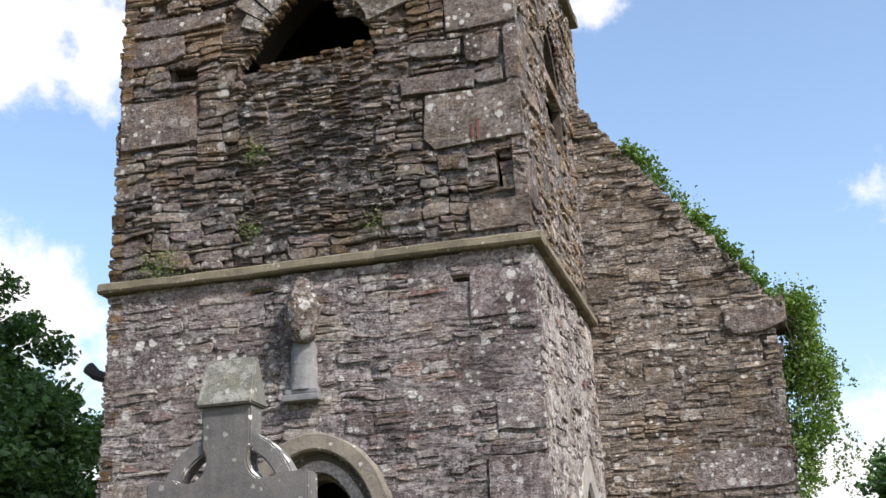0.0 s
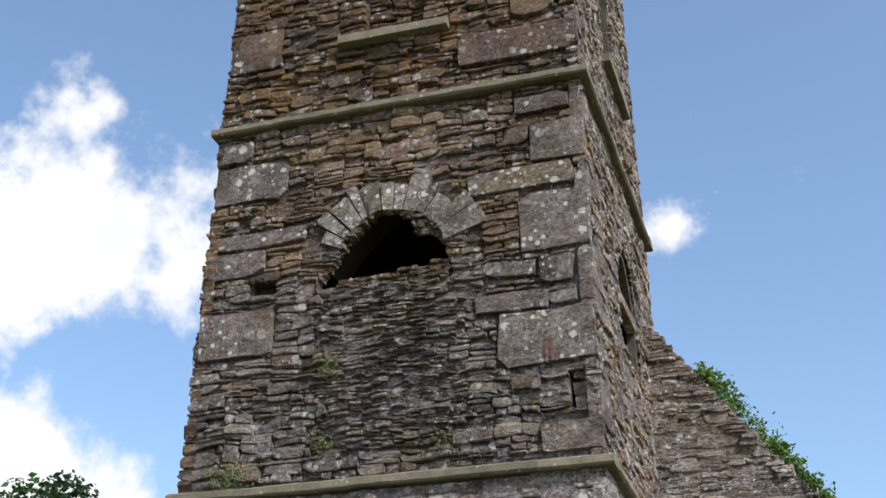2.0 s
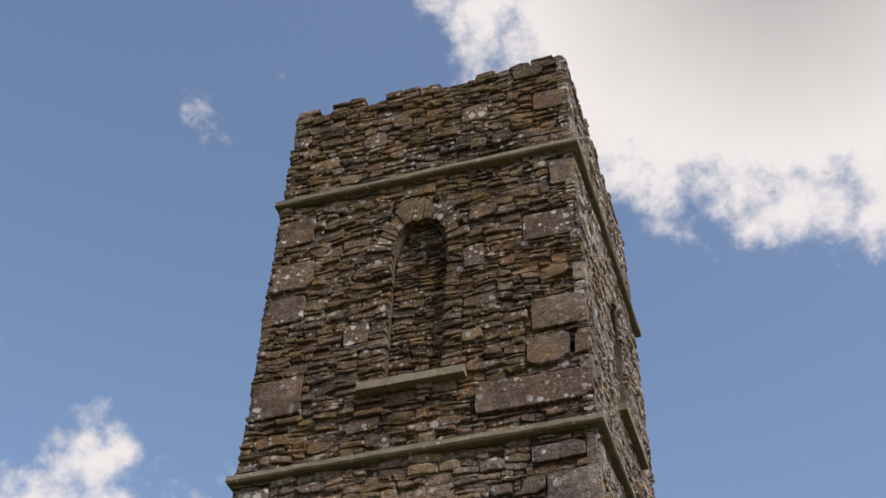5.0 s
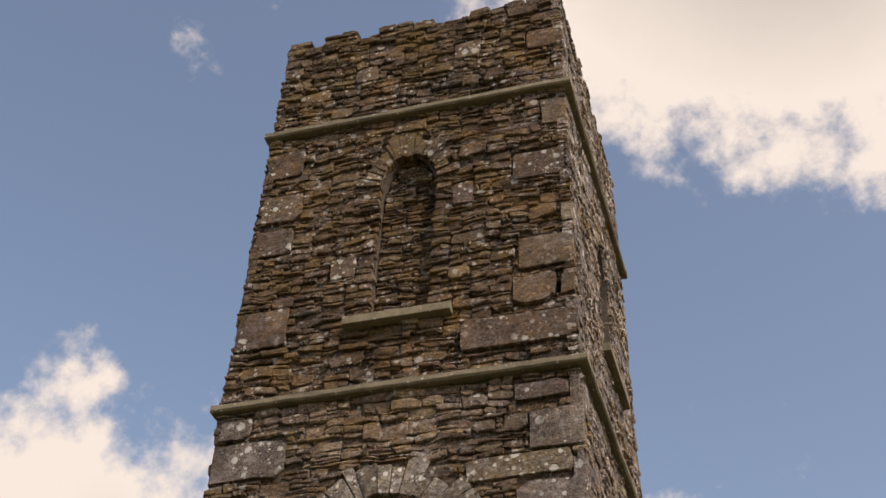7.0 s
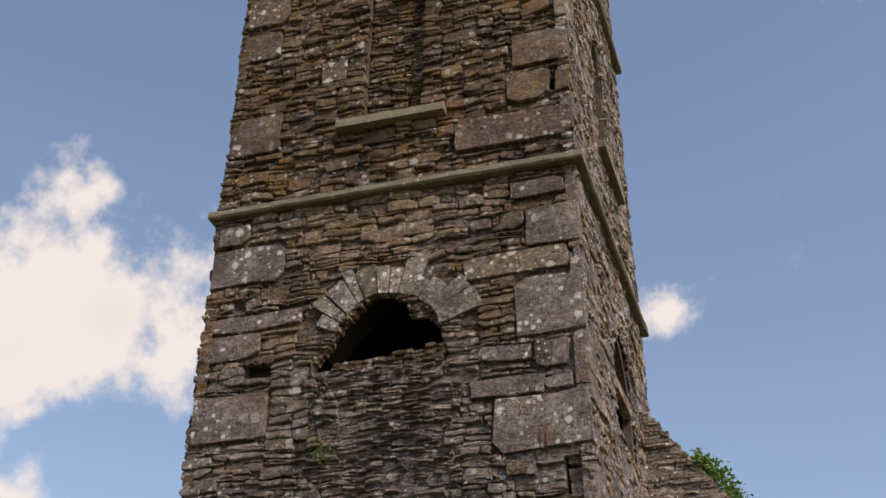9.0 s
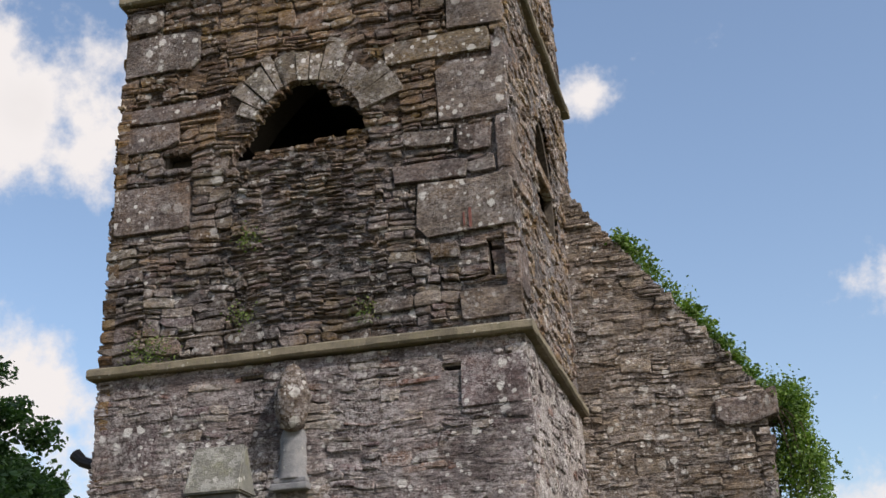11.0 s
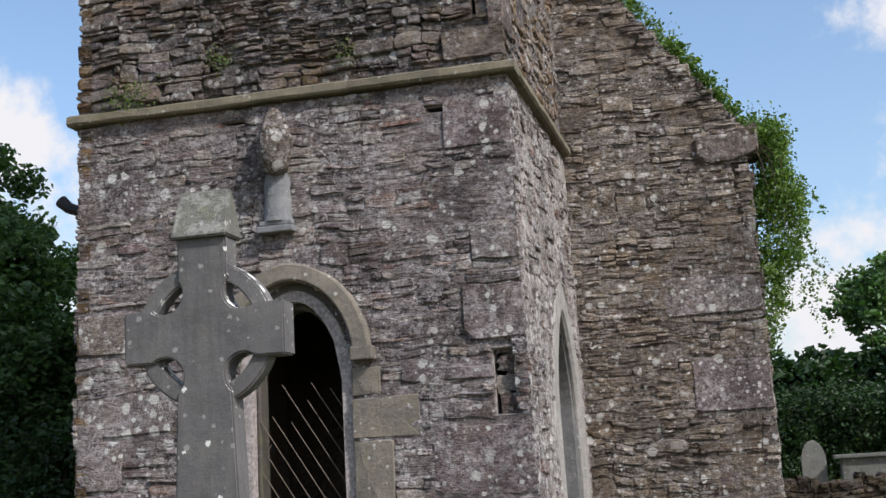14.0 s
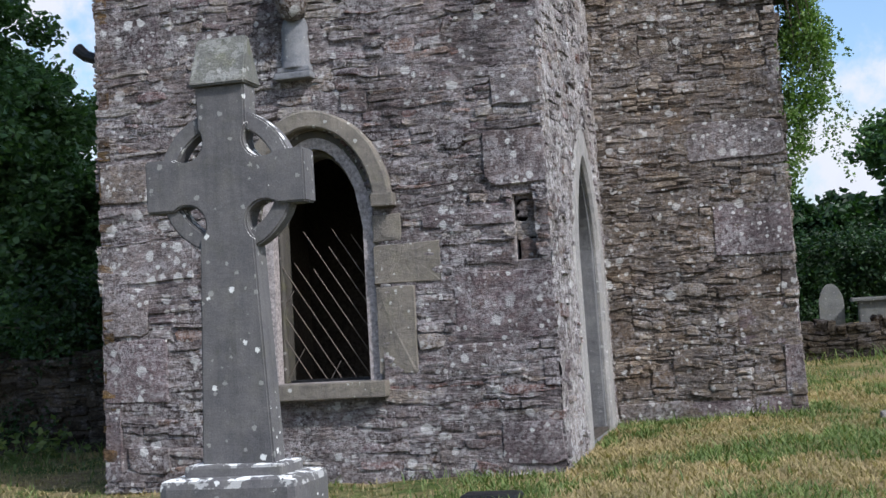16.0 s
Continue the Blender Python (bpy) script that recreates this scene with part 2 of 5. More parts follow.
M_BLOCK_LOW = rubble_material("mauve_block_stone", ((0.0, (0.136, 0.100, 0.112)), (0.4, (0.172, 0.138, 0.148)), (0.75, (0.194, 0.167, 0.168)), (1.0, (0.167, 0.140, 0.129))), 0.75, 0.55, 0.12, bed=9, soft=0.3, fine=0.7, cover=0.36)
M_BLOCK_UP = rubble_material("brown_block_stone", ((0.0, (0.095, 0.060, 0.047)), (0.4, (0.118, 0.080, 0.058)), (0.75, (0.140, 0.103, 0.071)), (1.0, (0.134, 0.090, 0.052))), 0.6, 0.14, 0.6, bed=14, soft=0.5, fine=0.5)
M_NAVE = rubble_material("brown_rubble", ((0.0, (0.099, 0.077, 0.066)), (0.4, (0.181, 0.147, 0.121)), (0.7, (0.246, 0.202, 0.163)), (1.0, (0.328, 0.282, 0.242))), 0.75, 0.5, 0.28, fine=0.8)
M_VOUSSOIR = rubble_material("lichened_wedge_stone", ((0.0, (0.120, 0.101, 0.080)), (0.5, (0.172, 0.147, 0.120)), (1.0, (0.224, 0.202, 0.168))), 0.9, 0.6, 0.3, bed=9, soft=0.3, fine=0.6)
M_RED = plain_material("red_paint_stain", (0.13, 0.055, 0.048), 0.9)
ONE = lambda c: ((0.0, c), (1.0, c))
M_POINT_LOW = rubble_material("washed_pointing", ONE((0.162, 0.137, 0.144)), 0.65, 0.55, 0.1, bed=40)
M_POINT_SIDE = rubble_material("limewash_coat", ONE((0.297, 0.270, 0.265)), 0.6, 1.0, 0.1, bed=14)
M_POINT_UP = rubble_material("old_pointing", ONE((0.074, 0.050, 0.035)), 0.6, 0.15, 0.4, bed=40)
M_POINT_MID = rubble_material("grey_pointing", ONE((0.115, 0.107, 0.114)), 0.6, 0.25, 0.28, bed=40)
M_POINT_NAVE = rubble_material("brown_pointing", ONE((0.140, 0.114, 0.096)), 0.6, 0.4, 0.25, bed=30)
# dark tone carries the boundary wall's shade; also serves the mossy field wall
M_SHADE = rubble_material("shaded_mossy_rubble", ((0.0, (0.03, 0.024, 0.018)), (0.5, (0.055, 0.045, 0.034)), (1.0, (0.09, 0.075, 0.058))), 0.1, 0.0, 0.1)
M_MORTAR = plain_material("lime_mortar", (0.06, 0.05, 0.042), 0.95, 0.0, 0.6)
M_MORTAR_LOW = plain_material("pale_mortar", (0.27, 0.24, 0.235), 0.95, 0.0, 0.6)
# near-black: the gloom inside the tower is put into this colour
M_INSIDE = plain_material("interior_shade_plaster", (0.035, 0.03, 0.026), 0.95)
M_STRING = dressed_material("weathered_string_stone", (0.15, 0.132, 0.1), 0.4, 0.3, 0.35)
M_FRAME = dressed_material("buff_dressed_stone", (0.17, 0.152, 0.132), 0.6, 0.18, 0.35)
M_PALE = dressed_material("pale_limestone", (0.28, 0.27, 0.265), 0.6, 0.2, 0.4)
M_REVEAL = dressed_material("smooth_grey_reveal", (0.15, 0.15, 0.156), 0.2, 0.0, 0.3)
# darker than the buff jambs; for the window's arch and inner order
M_ARCH_DARK = dressed_material("dark_dressed_stone", (0.075, 0.068, 0.06), 0.35, 0.4, 0.5)
M_CORBEL = dressed_material("blue_grey_stone", (0.18, 0.184, 0.198), 0.35, 0.05, 0.3)
M_CROSS = dressed_material("grey_limestone", (0.108, 0.105, 0.109), 0.3, 0.1, 0.35, spots=0.9, relief=0.006)
M_CAP = dressed_material("mossy_cap_stone", (0.16, 0.16, 0.145), 0.45, 0.5, 0.2, spots=0.22)
M_GRAVE = dressed_material("old_grave_stone", (0.14, 0.142, 0.14), 0.4, 0.2, 0.2)
M_IRON = plain_material("rusty_wire", (0.12, 0.1, 0.085), 0.6, 0.5)
M_DARKIRON = plain_material("black_iron", (0.02, 0.02, 0.022), 0.5, 0.3)
M_BARK = plain_material("bark", (0.09, 0.07, 0.05), 0.95)
M_LEAF = leaf_material("tree_leaves", (0.034, 0.071, 0.028), (0.063, 0.123, 0.045), (0.101, 0.175, 0.065))
# darker copy of the tree leaves, with the foliage's shade in the colour
M_LEAF_SHADE = leaf_material("shade_dark_leaves", (0.01, 0.024, 0.008), (0.018, 0.042, 0.014), (0.032, 0.07, 0.022))
M_IVY = leaf_material("ivy_leaves", (0.035, 0.075, 0.012), (0.075, 0.135, 0.025), (0.14, 0.21, 0.045))
M_GRASS = leaf_material("grass_blades", (0.06, 0.092, 0.026), (0.115, 0.16, 0.05), (0.21, 0.24, 0.1), 0.7)
M_STRAW = leaf_material("straw_blades", (0.204, 0.155, 0.084), (0.306, 0.239, 0.134), (0.408, 0.328, 0.202), 0.8)
M_GROUND = ground_material()

# ---- small builders ----


def mesh_of(name, verts, faces, mat, smooth=False):
    me = bpy.data.meshes.new(name)
    me.from_pydata([tuple(v) for v in verts], [], faces)
    me.materials.append(mat)
    if smooth:
        me.polygons.foreach_set("use_smooth", [True] * len(me.polygons))
    me.update()
    return me


def part(name, mesh, parent, label=""):
    ob = new(name, mesh)
    ob.parent = parent
    return tagged(ob, label)


def thing(name, label, category, at=(0, 0, 0), group="", kind=""):
    ob = new(name)
    ob.location = at
    return tagged(ob, label, category, group, kind)


def box_mesh(name, mat, x0, y0, z0, x1, y1, z1, bevel=0.01, warp=None, cuts=0):
    bm = bmesh.new()
    bmesh.ops.create_cube(bm, size=1.0)
    for v in bm.verts:
        v.co = Vector(((x0 + x1) / 2 + v.co.x * (x1 - x0), (y0 + y1) / 2 + v.co.y * (y1 - y0), (z0 + z1) / 2 + v.co.z * (z1 - z0)))
    if cuts:
        bmesh.ops.subdivide_edges(bm, edges=[e for e in bm.edges if abs(e.verts[0].co.x - e.verts[1].co.x) > 0.5 * abs(x1 - x0) and x1 - x0 > y1 - y0
                                             or abs(e.verts[0].co.y - e.verts[1].co.y) > 0.5 * abs(y1 - y0) and y1 - y0 >= x1 - x0], cuts=cuts)
    if bevel:
        bmesh.ops.bevel(bm, geom=[e for e in bm.edges if e.calc_face_angle(0) > 0.5], offset=bevel, segments=2, affect="EDGES", profile=0.6)
    if warp:
        for v in bm.verts:
            v.co = Vector(warp(*v.co))
    me = bpy.data.meshes.new(name)
    bm.to_mesh(me)
    bm.free()
    me.materials.append(mat)
    return me


def tube(path, radii, sides=7):
    """A round bar along a path: verts and faces."""
    verts, faces = [], []
    path = [Vector(p) for p in path]
    for i, p in enumerate(path):
        d = (path[min(i + 1, len(path) - 1)] - path[max(i - 1, 0)]).normalized()
        a = d.orthogonal().normalized()
        b = d.cross(a)
        r = radii[i] if isinstance(radii, (list, tuple)) else radii
        for k in range(sides):
            w = 2 * math.pi * k / sides
            verts.append(p + (a * math.cos(w) + b * math.sin(w)) * r)
    for i in range(len(path) - 1):
        for k in range(sides):
            faces.append((i * sides + k, i * sides + (k + 1) % sides, (i + 1) * sides + (k + 1) % sides, (i + 1) * sides + k))
    faces.append(tuple(range(sides))[::-1])
    faces.append(tuple(range((len(path) - 1) * sides, len(path) * sides)))
    return verts, faces


# ---- the masonry ----
W, D, HEIGHT = 4.95, 5.08, 17.5
Z1, Z2, Z3 = 5.63, 10.47, 15.44
LEAN_R, LEAN_F, LEAN_L = 0.0112, 0.0178, 0.0143
NAVE_Y = 3.99
rng = random.Random(7)


def taper(x, y, z):
    """The tower grows slimmer upwards."""
    xl, xr = -W + LEAN_L * z, -LEAN_R * z
    y0, y1 = LEAN_F * z, D - LEAN_F * z
    return (xl + (xr - xl) * (x + W) / W, y0 + (y1 - y0) * y / D, z)


def on_front(u, v, d):
    return taper(u, -d, v)


def on_right(u, v, d):
    return taper(d, u, v)


def on_left(u, v, d):
    return taper(-W - d, u, v)


def on_back(u, v, d):
    return taper(u, D + d, v)


def on_nave(u, v, d):
    return (u, NAVE_Y - d, v)


RIM = 10


def stone(u0, v0, u1, v1, proud, rough=0.012, block=False, chip=1.0):
    """A hewn stone in wall coordinates: a chipped outline, rounded rim and an uneven face."""
    w, h = u1 - u0, v1 - v0
    j = lambda s: rng.uniform(-s, s)
    if block:
        ku = [rng.choice((0.01, 0.03, 0.07, 0.13)) * min(1, w * 2) * chip for _ in range(4)]
        kv = [rng.choice((0.01, 0.03, 0.07, 0.11)) * min(1, h * 2) * chip for _ in range(4)]
        rough = 0.02 * chip
    else:
        ku = [w * rng.choice((0.02, 0.05, 0.12, 0.26)) for _ in range(4)]
        kv = [h * rng.choice((0.04, 0.12, 0.25, 0.48)) for _ in range(4)]
        rough = min(rough, h * 0.17)
    m0, m1 = rng.uniform(0.35, 0.65), rng.uniform(0.35, 0.65)
    out = [(u0 + ku[0], v0), (u0 + w * m0, v0), (u1 - ku[1], v0), (u1, v0 + kv[1]), (u1, v1 - kv[2] * 0.8), (u1 - ku[2], v1), (u0 + w * m1, v1), (u0 + ku[3], v1), (u0, v1 - kv[3] * 0.8), (u0, v0 + kv[0])]
    out = [(u + j(rough), v + j(rough)) for u, v in out]
    cu, cv = (u0 + u1) / 2, (v0 + v1) / 2
    inset = min(0.009, h * 0.14)
    tu, tv = j(0.013), j(0.013)
    back = [(u, v, -0.15) for u, v in out]
    rim = [(u, v, proud - 0.016 + j(0.007)) for u, v in out]
    face = []
    for u, v in out:
        fu = u - math.copysign(min(inset, abs(u - cu) * 0.5), u - cu)
        fv = v - math.copysign(min(inset, abs(v - cv) * 0.5), v - cv)
        face.append((fu, fv, proud + tu * (fu - cu) / max(w, 0.05) * 2 + tv * (fv - cv) / max(h, 0.03) + j(0.006)))
    mid = (cu + j(w * 0.25), cv + j(h * 0.25), proud + rng.uniform(-0.005, 0.012))
    return back + rim + face + [mid]


def stone_faces(o=0):
    f = []
    for r in (0, RIM):
        for k in range(RIM):
            f.append((o + r + k, o + r + (k + 1) % RIM, o + r + RIM + (k + 1) % RIM, o + r + RIM + k))
    for k in range(RIM):
        f.append((o + 2 * RIM + k, o + 2 * RIM + (k + 1) % RIM, o + 3 * RIM))
    return f


def free_spans(lo, hi, blocks):
    spans = [(lo, hi)]
    for a, b in blocks:
        nxt = []
        for s, e in spans:
            if b <= s or a >= e:
                nxt.append((s, e))
                continue
            if a > s:
                nxt.append((s, a))
            if b < e:
                nxt.append((b, e))
        spans = nxt
    return [(s, e) for s, e in spans if e - s > 0.045]


def lay_rubble(u_lo, u_hi, v_lo, v_hi, blocked, hmin, hmax, wmin, wmax, proud=(-0.02, 0.022), joint=0.012, big=0.0, edge=0.02, wave=0.05, holes=0.03):
    """Uncoursed slate rubble over a panel. blocked(v) gives the taken stretches at a height. Returns stones as lists of corners."""
    stones, taken, cells = [], [], []
    for _ in range(int((u_hi - u_lo) * (v_hi - v_lo) * big)):
        w, h = rng.uniform(0.22, 0.55), rng.uniform(0.12, 0.24)
        u, v = rng.uniform(u_lo, u_hi - w), rng.uniform(v_lo, v_hi - h)
        r = (u, v, u + w, v + h)
        if any(r[0] < t[2] and r[2] > t[0] and r[1] < t[3] and r[3] > t[1] for t in taken):
            continue
        if any(b > r[0] and a < r[2] for q in (0.05, 0.3, 0.5, 0.7, 0.95) for a, b in blocked(v + h * q)):
            continue
        taken.append(r)
        stones.append(stone(u, v, u + w - joint, v + h - joint, rng.uniform(*proud) + 0.004, 0.016, rng.random() < 0.4))

    def split(u0, v0, u1, v1):
        """Breaks a patch into stones of uneven sizes, with joints that do not run through."""
        w, h = u1 - u0, v1 - v0
        f = rng.uniform(0.3, 0.7)
        if h > hmax * rng.uniform(0.5, 1.1) and h > 2 * hmin and w < h * rng.uniform(1.6, 4.0):
            split(u0, v0, u1, v0 + h * f)
            split(u0, v0 + h * f, u1, v1)
        elif w > 2 * wmin and (w > wmax * rng.uniform(0.6, 1.5) or h > hmax):
            split(u0, v0, u0 + w * f, v1)
            split(u0 + w * f, v0, u1, v1)
        elif h > hmax and h > 2 * hmin:
            split(u0, v0, u1, v0 + h * f)
            split(u0, v0 + h * f, u1, v1)
        else:
            cells.append((u0, v0, u1, v1))

    v = v_lo
    while v < v_hi - 0.02:
        tall = min(rng.uniform(0.16, 0.4), v_hi - v)
        if v_hi - v - tall < 0.12:
            tall = v_hi - v
        n = max(4, int(tall / 0.035))
        every = [x for k in range(n) for x in blocked(v + tall * (k + 0.5) / n)]
        every += [(t[0], t[2]) for t in taken if t[1] < v + tall and t[3] > v]
        lo, hi = u_lo + rng.uniform(-edge, edge), u_hi + rng.uniform(-edge, edge)
        clear = [q for q in free_spans(lo, hi, every) if q[1] - q[0] > 0.25]
        for a, b in clear:
            u = a
            while u < b - 0.01:
                w = rng.uniform(0.9, 1.9) * wmax
                if b - u - w < 0.7 * wmax:
                    w = b - u
                split(u, v, u + w, v + tall)
                u += w
        y = v
        while y < v + tall - 0.012:
            h = min(rng.uniform(hmin, min(hmax, 0.1)), v + tall - y)
            blk = [x for q in (0.15, 0.5, 0.85) for x in blocked(y + h * q)] + clear
            blk += [(t[0], t[2]) for t in taken if t[1] < y + h * 0.7 and t[3] > y + h * 0.3]
            for a, b in free_spans(lo, hi, blk):
                u = a
                while u < b - 0.01:
                    w = rng.uniform(wmin, wmax) * rng.choice((0.5, 0.8, 1.0, 1.3))
                    if b - u - w < wmin * 0.5:
                        w = b - u
                    cells.append((u, y, u + w, y + h))
                    u += w
            y += h
        v += tall
    for u0, v0, u1, v1 in cells:
        if rng.random() < holes:
            continue
        gap = joint * rng.choice((0.3, 0.7, 1.0, 1.8))
        stones.append(stone(u0, v0, max(u1 - gap, u0 + 0.02), max(v1 - gap, v0 + 0.015), rng.uniform(*proud)))
    out = []
    for st in stones:
        bent = []
        for x, y, d in st:
            k = max(0.0, min(1.0, (x - u_lo) / 0.25, (u_hi - x) / 0.25))
            lift = wave * noise.noise((x * 0.8, y * 0.9, u_lo)) + 0.036 * noise.noise((x * 2.6, y * 2.2, 5.0)) + 0.014 * noise.noise((x * 8, y * 9, 2.0))
            push = (0.03 * noise.noise((x * 2.2, y * 2.7, 9.0)) + 0.014 * noise.noise((x * 7, y * 11, 4.0))) * k
            bent.append((x + push, y + lift, d))
        out.append(bent)
    return out


def joined(name, stones, where, mat, parent, label=""):
    verts, faces = [], []
    for st in stones:
        faces += stone_faces(len(verts))
        verts += [where(*c) for c in st]
    ob = part(name, mesh_of(name, verts, faces, mat), parent, label)
    return tagged(ob, kind="stuff")


def single(name, st, where, mat, parent, label=""):
    return part(name, mesh_of(name, [where(*c) for c in st], stone_faces(), mat), parent, label)


def strip_wall(name, where, u_lo, u_hi, v_lo, tops, openings, thick, mat, parent, front=-0.045, step=0.12):
    """A wall of full thickness with openings through it. tops(u): its head. openings: (u0, u1, sill, head function)."""
    cuts = {u_lo, u_hi}
    for a, b, _, _ in openings:
        n = 14
        cuts |= {a + (b - a) * i / n for i in range(n + 1)}
    u = u_lo
    while u < u_hi:
        cuts.add(u)
        u += step * 5
    cuts = sorted(c for c in cuts if u_lo <= c <= u_hi)
    cuts = [c for i, c in enumerate(cuts) if i == 0 or c - cuts[i - 1] > 1e-4]
    verts, faces = [], []
    for a, b in zip(cuts, cuts[1:]):
        m = (a + b) / 2
        segs, low = [], (v_lo, v_lo)
        for o in sorted((o for o in openings if o[0] < m < o[1]), key=lambda o: o[2]):
            segs.append((low, (o[2], o[2])))
            low = (o[3](a), o[3](b))
        segs.append((low, (tops(a), tops(b))))
        for (l0, l1), (h0, h1) in segs:
            if h0 - l0 < 1e-3 and h1 - l1 < 1e-3:
                continue
            rows = max(1, int((h0 - l0) / 3.0))
            for r in range(rows):
                f0, f1 = r / rows, (r + 1) / rows
                o = len(verts)
                for d in (front, -thick):
                    verts += [where(a, l0 + (h0 - l0) * f0, d), where(b, l1 + (h1 - l1) * f0, d), where(b, l1 + (h1 - l1) * f1, d), where(a, l0 + (h0 - l0) * f1, d)]
                faces += [tuple(o + i for i in q) for q in ((0, 1, 2, 3), (7, 6, 5, 4), (0, 4, 5, 1), (2, 6, 7, 3), (1, 5, 6, 2), (0, 3, 7, 4))]
    me = mesh_of(name, verts, faces, mat)
    bm = bmesh.new()
    bm.from_mesh(me)
    bmesh.ops.remove_doubles(bm, verts=bm.verts, dist=0.0005)
    bm.to_mesh(me)
    bm.free()
    return part(name, me, parent)


def arch_head(c, hw, spring, rise, p=2.0):
    def head(u):
        q = min(1.0, abs(u - c) / hw)
        return spring + rise * (1 - q ** p) ** (1 / p)
    return head


def opening_block(o, grow=0.0):
    """The stretch that an opening takes at a height."""
    a, b, sill, head = o

    def at(v):
        if v < sill - grow:
            return []
        us = [a + (b - a) * i / 40 for i in range(41)]
        inside = [u for u in us if head(u) > v - grow]
        return [(inside[0] - grow, inside[-1] + grow)] if inside else []
    return at


def rect_block(r, grow=0.002):
    return lambda v: [(r[0] - grow, r[2] + grow)] if r[1] - grow < v < r[3] + grow else []


def all_blocks(fs):
    return lambda v: [x for f in fs for x in f(v)]


def voussoirs(c, v0, r_in, r_out, a0, a1, n, squash=1.0):
    """Wedge stones of uneven width fanned round an arch."""
    out = []
    cut = [a0 + (a1 - a0) * (i + (rng.uniform(-0.28, 0.28) if 0 < i < n else 0)) / n for i in range(n + 1)]
    for i in range(n):
        t0, t1 = cut[i] + 0.008, cut[i + 1] - 0.008
        ro = rng.uniform(*r_out)
        ri = r_in * rng.uniform(0.97, 1.03)
        st = stone(-0.5, -0.5, 0.5, 0.5, 0.0, 0.05, True)
        p = rng.uniform(0.0, 0.03)
        warped = []
        for u, v, d in st:
            ang, r = t0 + (t1 - t0) * (u + 0.5), ri + (ro - ri) * (v + 0.5)
            warped.append((c - math.cos(ang) * r, v0 + math.sin(ang) * r * squash, d + p))
        out.append(warped)
    return out


def pointing(name, where, u0, u1, v0, v1, level, amp, skip, mat, parent, du=0.045, dv=0.026, seed=0.0):
    """Weathered mortar smeared unevenly over the joints and over parts of the stones."""
    nu, nv = int((u1 - u0) / du), int((v1 - v0) / dv)
    verts, faces = [], []
    for j in range(nv + 1):
        v = v0 + (v1 - v0) * j / nv
        for i in range(nu + 1):
            u = u0 + (u1 - u0) * i / nu
            n = noise.noise((u * 1.3 + seed, v * 1.6, seed)) + 0.8 * noise.noise((u * 3.6, v * 10.0, seed + 5)) + 0.55 * noise.noise((u * 9.0, v * 24.0, seed + 9))
            verts.append(where(u, v, level + amp * n * 0.6))
    for j in range(nv):
        v = v0 + (v1 - v0) * (j + 0.5) / nv
        taken = skip(v)
        for i in range(nu):
            u = u0 + (u1 - u0) * (i + 0.5) / nu
            if any(a - du * 0.5 < u < b + du * 0.5 for a, b in taken):
                continue
            k = j * (nu + 1) + i
            faces.append((k, k + 1, k + nu + 2, k + nu + 1))
    return part(name, mesh_of(name, verts, faces, mat, True), parent)

# ---- the ground ----


def ground_z(x, y):
    return 0.02 * max(-20, min(20, x)) + 0.02 * max(-20, min(25, y)) - 0.02


def build_ground():
    xs = sorted({*np.linspace(-14, 16, 91).round(3), *np.linspace(-60, 60, 41).round(3), -900.0, -300.0, 300.0, 900.0})
    ys = sorted({*np.linspace(-16, 26, 106).round(3), *np.linspace(-60, 80, 41).round(3), -900.0, -300.0, 300.0, 1500.0})
    verts, faces = [], []
    for y in ys:
        for x in xs:
            near = max(0.0, 1 - math.hypot(x, y) / 60)
            verts.append((x, y, ground_z(x, y) + near * (0.05 * noise.noise((x * 0.7, y * 0.7, 3)) + 0.03 * noise.noise((x * 2.3, y * 2.3, 8)))))
    n = len(xs)
    for j in range(len(ys) - 1):
        for i in range(n - 1):
            faces.append((j * n + i, j * n + i + 1, (j + 1) * n + i + 1, (j + 1) * n + i))
    return tagged(new("ground", mesh_of("ground", verts, faces, M_GROUND, True)), "rough churchyard meadow of green and sun-dried straw grass", "ground", kind="structure")


build_ground()

# ---- the tower ----
tower = thing("church_tower", "roofless square slate-rubble church tower with three string courses", "tower")

WIN_C, WIN_HW, WIN_SILL, WIN_SPRING = -2.46, 0.5, 0.95, 2.52
win_head = arch_head(WIN_C, WIN_HW, WIN_SPRING, 0.84, 1.85)
frame_head = arch_head(WIN_C, WIN_HW + 0.16, WIN_SPRING, 1.06, 1.85)


BELL = ((-3.38, 8.05), (-3.12, 8.43), (-2.9, 8.66), (-2.65, 8.9), (-2.39, 8.89), (-2.2, 8.74), (-2.13, 8.54), (-1.9, 8.5), (-1.73, 8.33), (-1.66, 8.02))


def bell_head(u):
    """The broken arch over the walled-up bell opening."""
    return float(np.interp(u, [q[0] for q in BELL], [q[1] for q in BELL]))


W3_C, W3_HW = -2.5, 0.43
blind_head = arch_head(W3_C, W3_HW, 13.78, 0.74, 1.8)

front_openings = [(WIN_C - WIN_HW, WIN_C + WIN_HW, WIN_SILL, win_head), (-3.38, -1.66, 8.0, bell_head), (-4.30, -3.95, 8.04, lambda u: 8.2)]
recess = (W3_C - W3_HW, W3_C + W3_HW, 11.56, blind_head)
DOOR_C, DOOR_HW = 2.62, 0.82
door_head = arch_head(DOOR_C, DOOR_HW, 2.2, 1.14, 1.4)
side_light = (2.0, 3.3, 7.72, arch_head(2.65, 0.65, 8.35, 0.78, 1.5))
side_louvre = (2.3, 3.2, 12.0, arch_head(2.75, 0.45, 13.6, 0.8, 1.5))
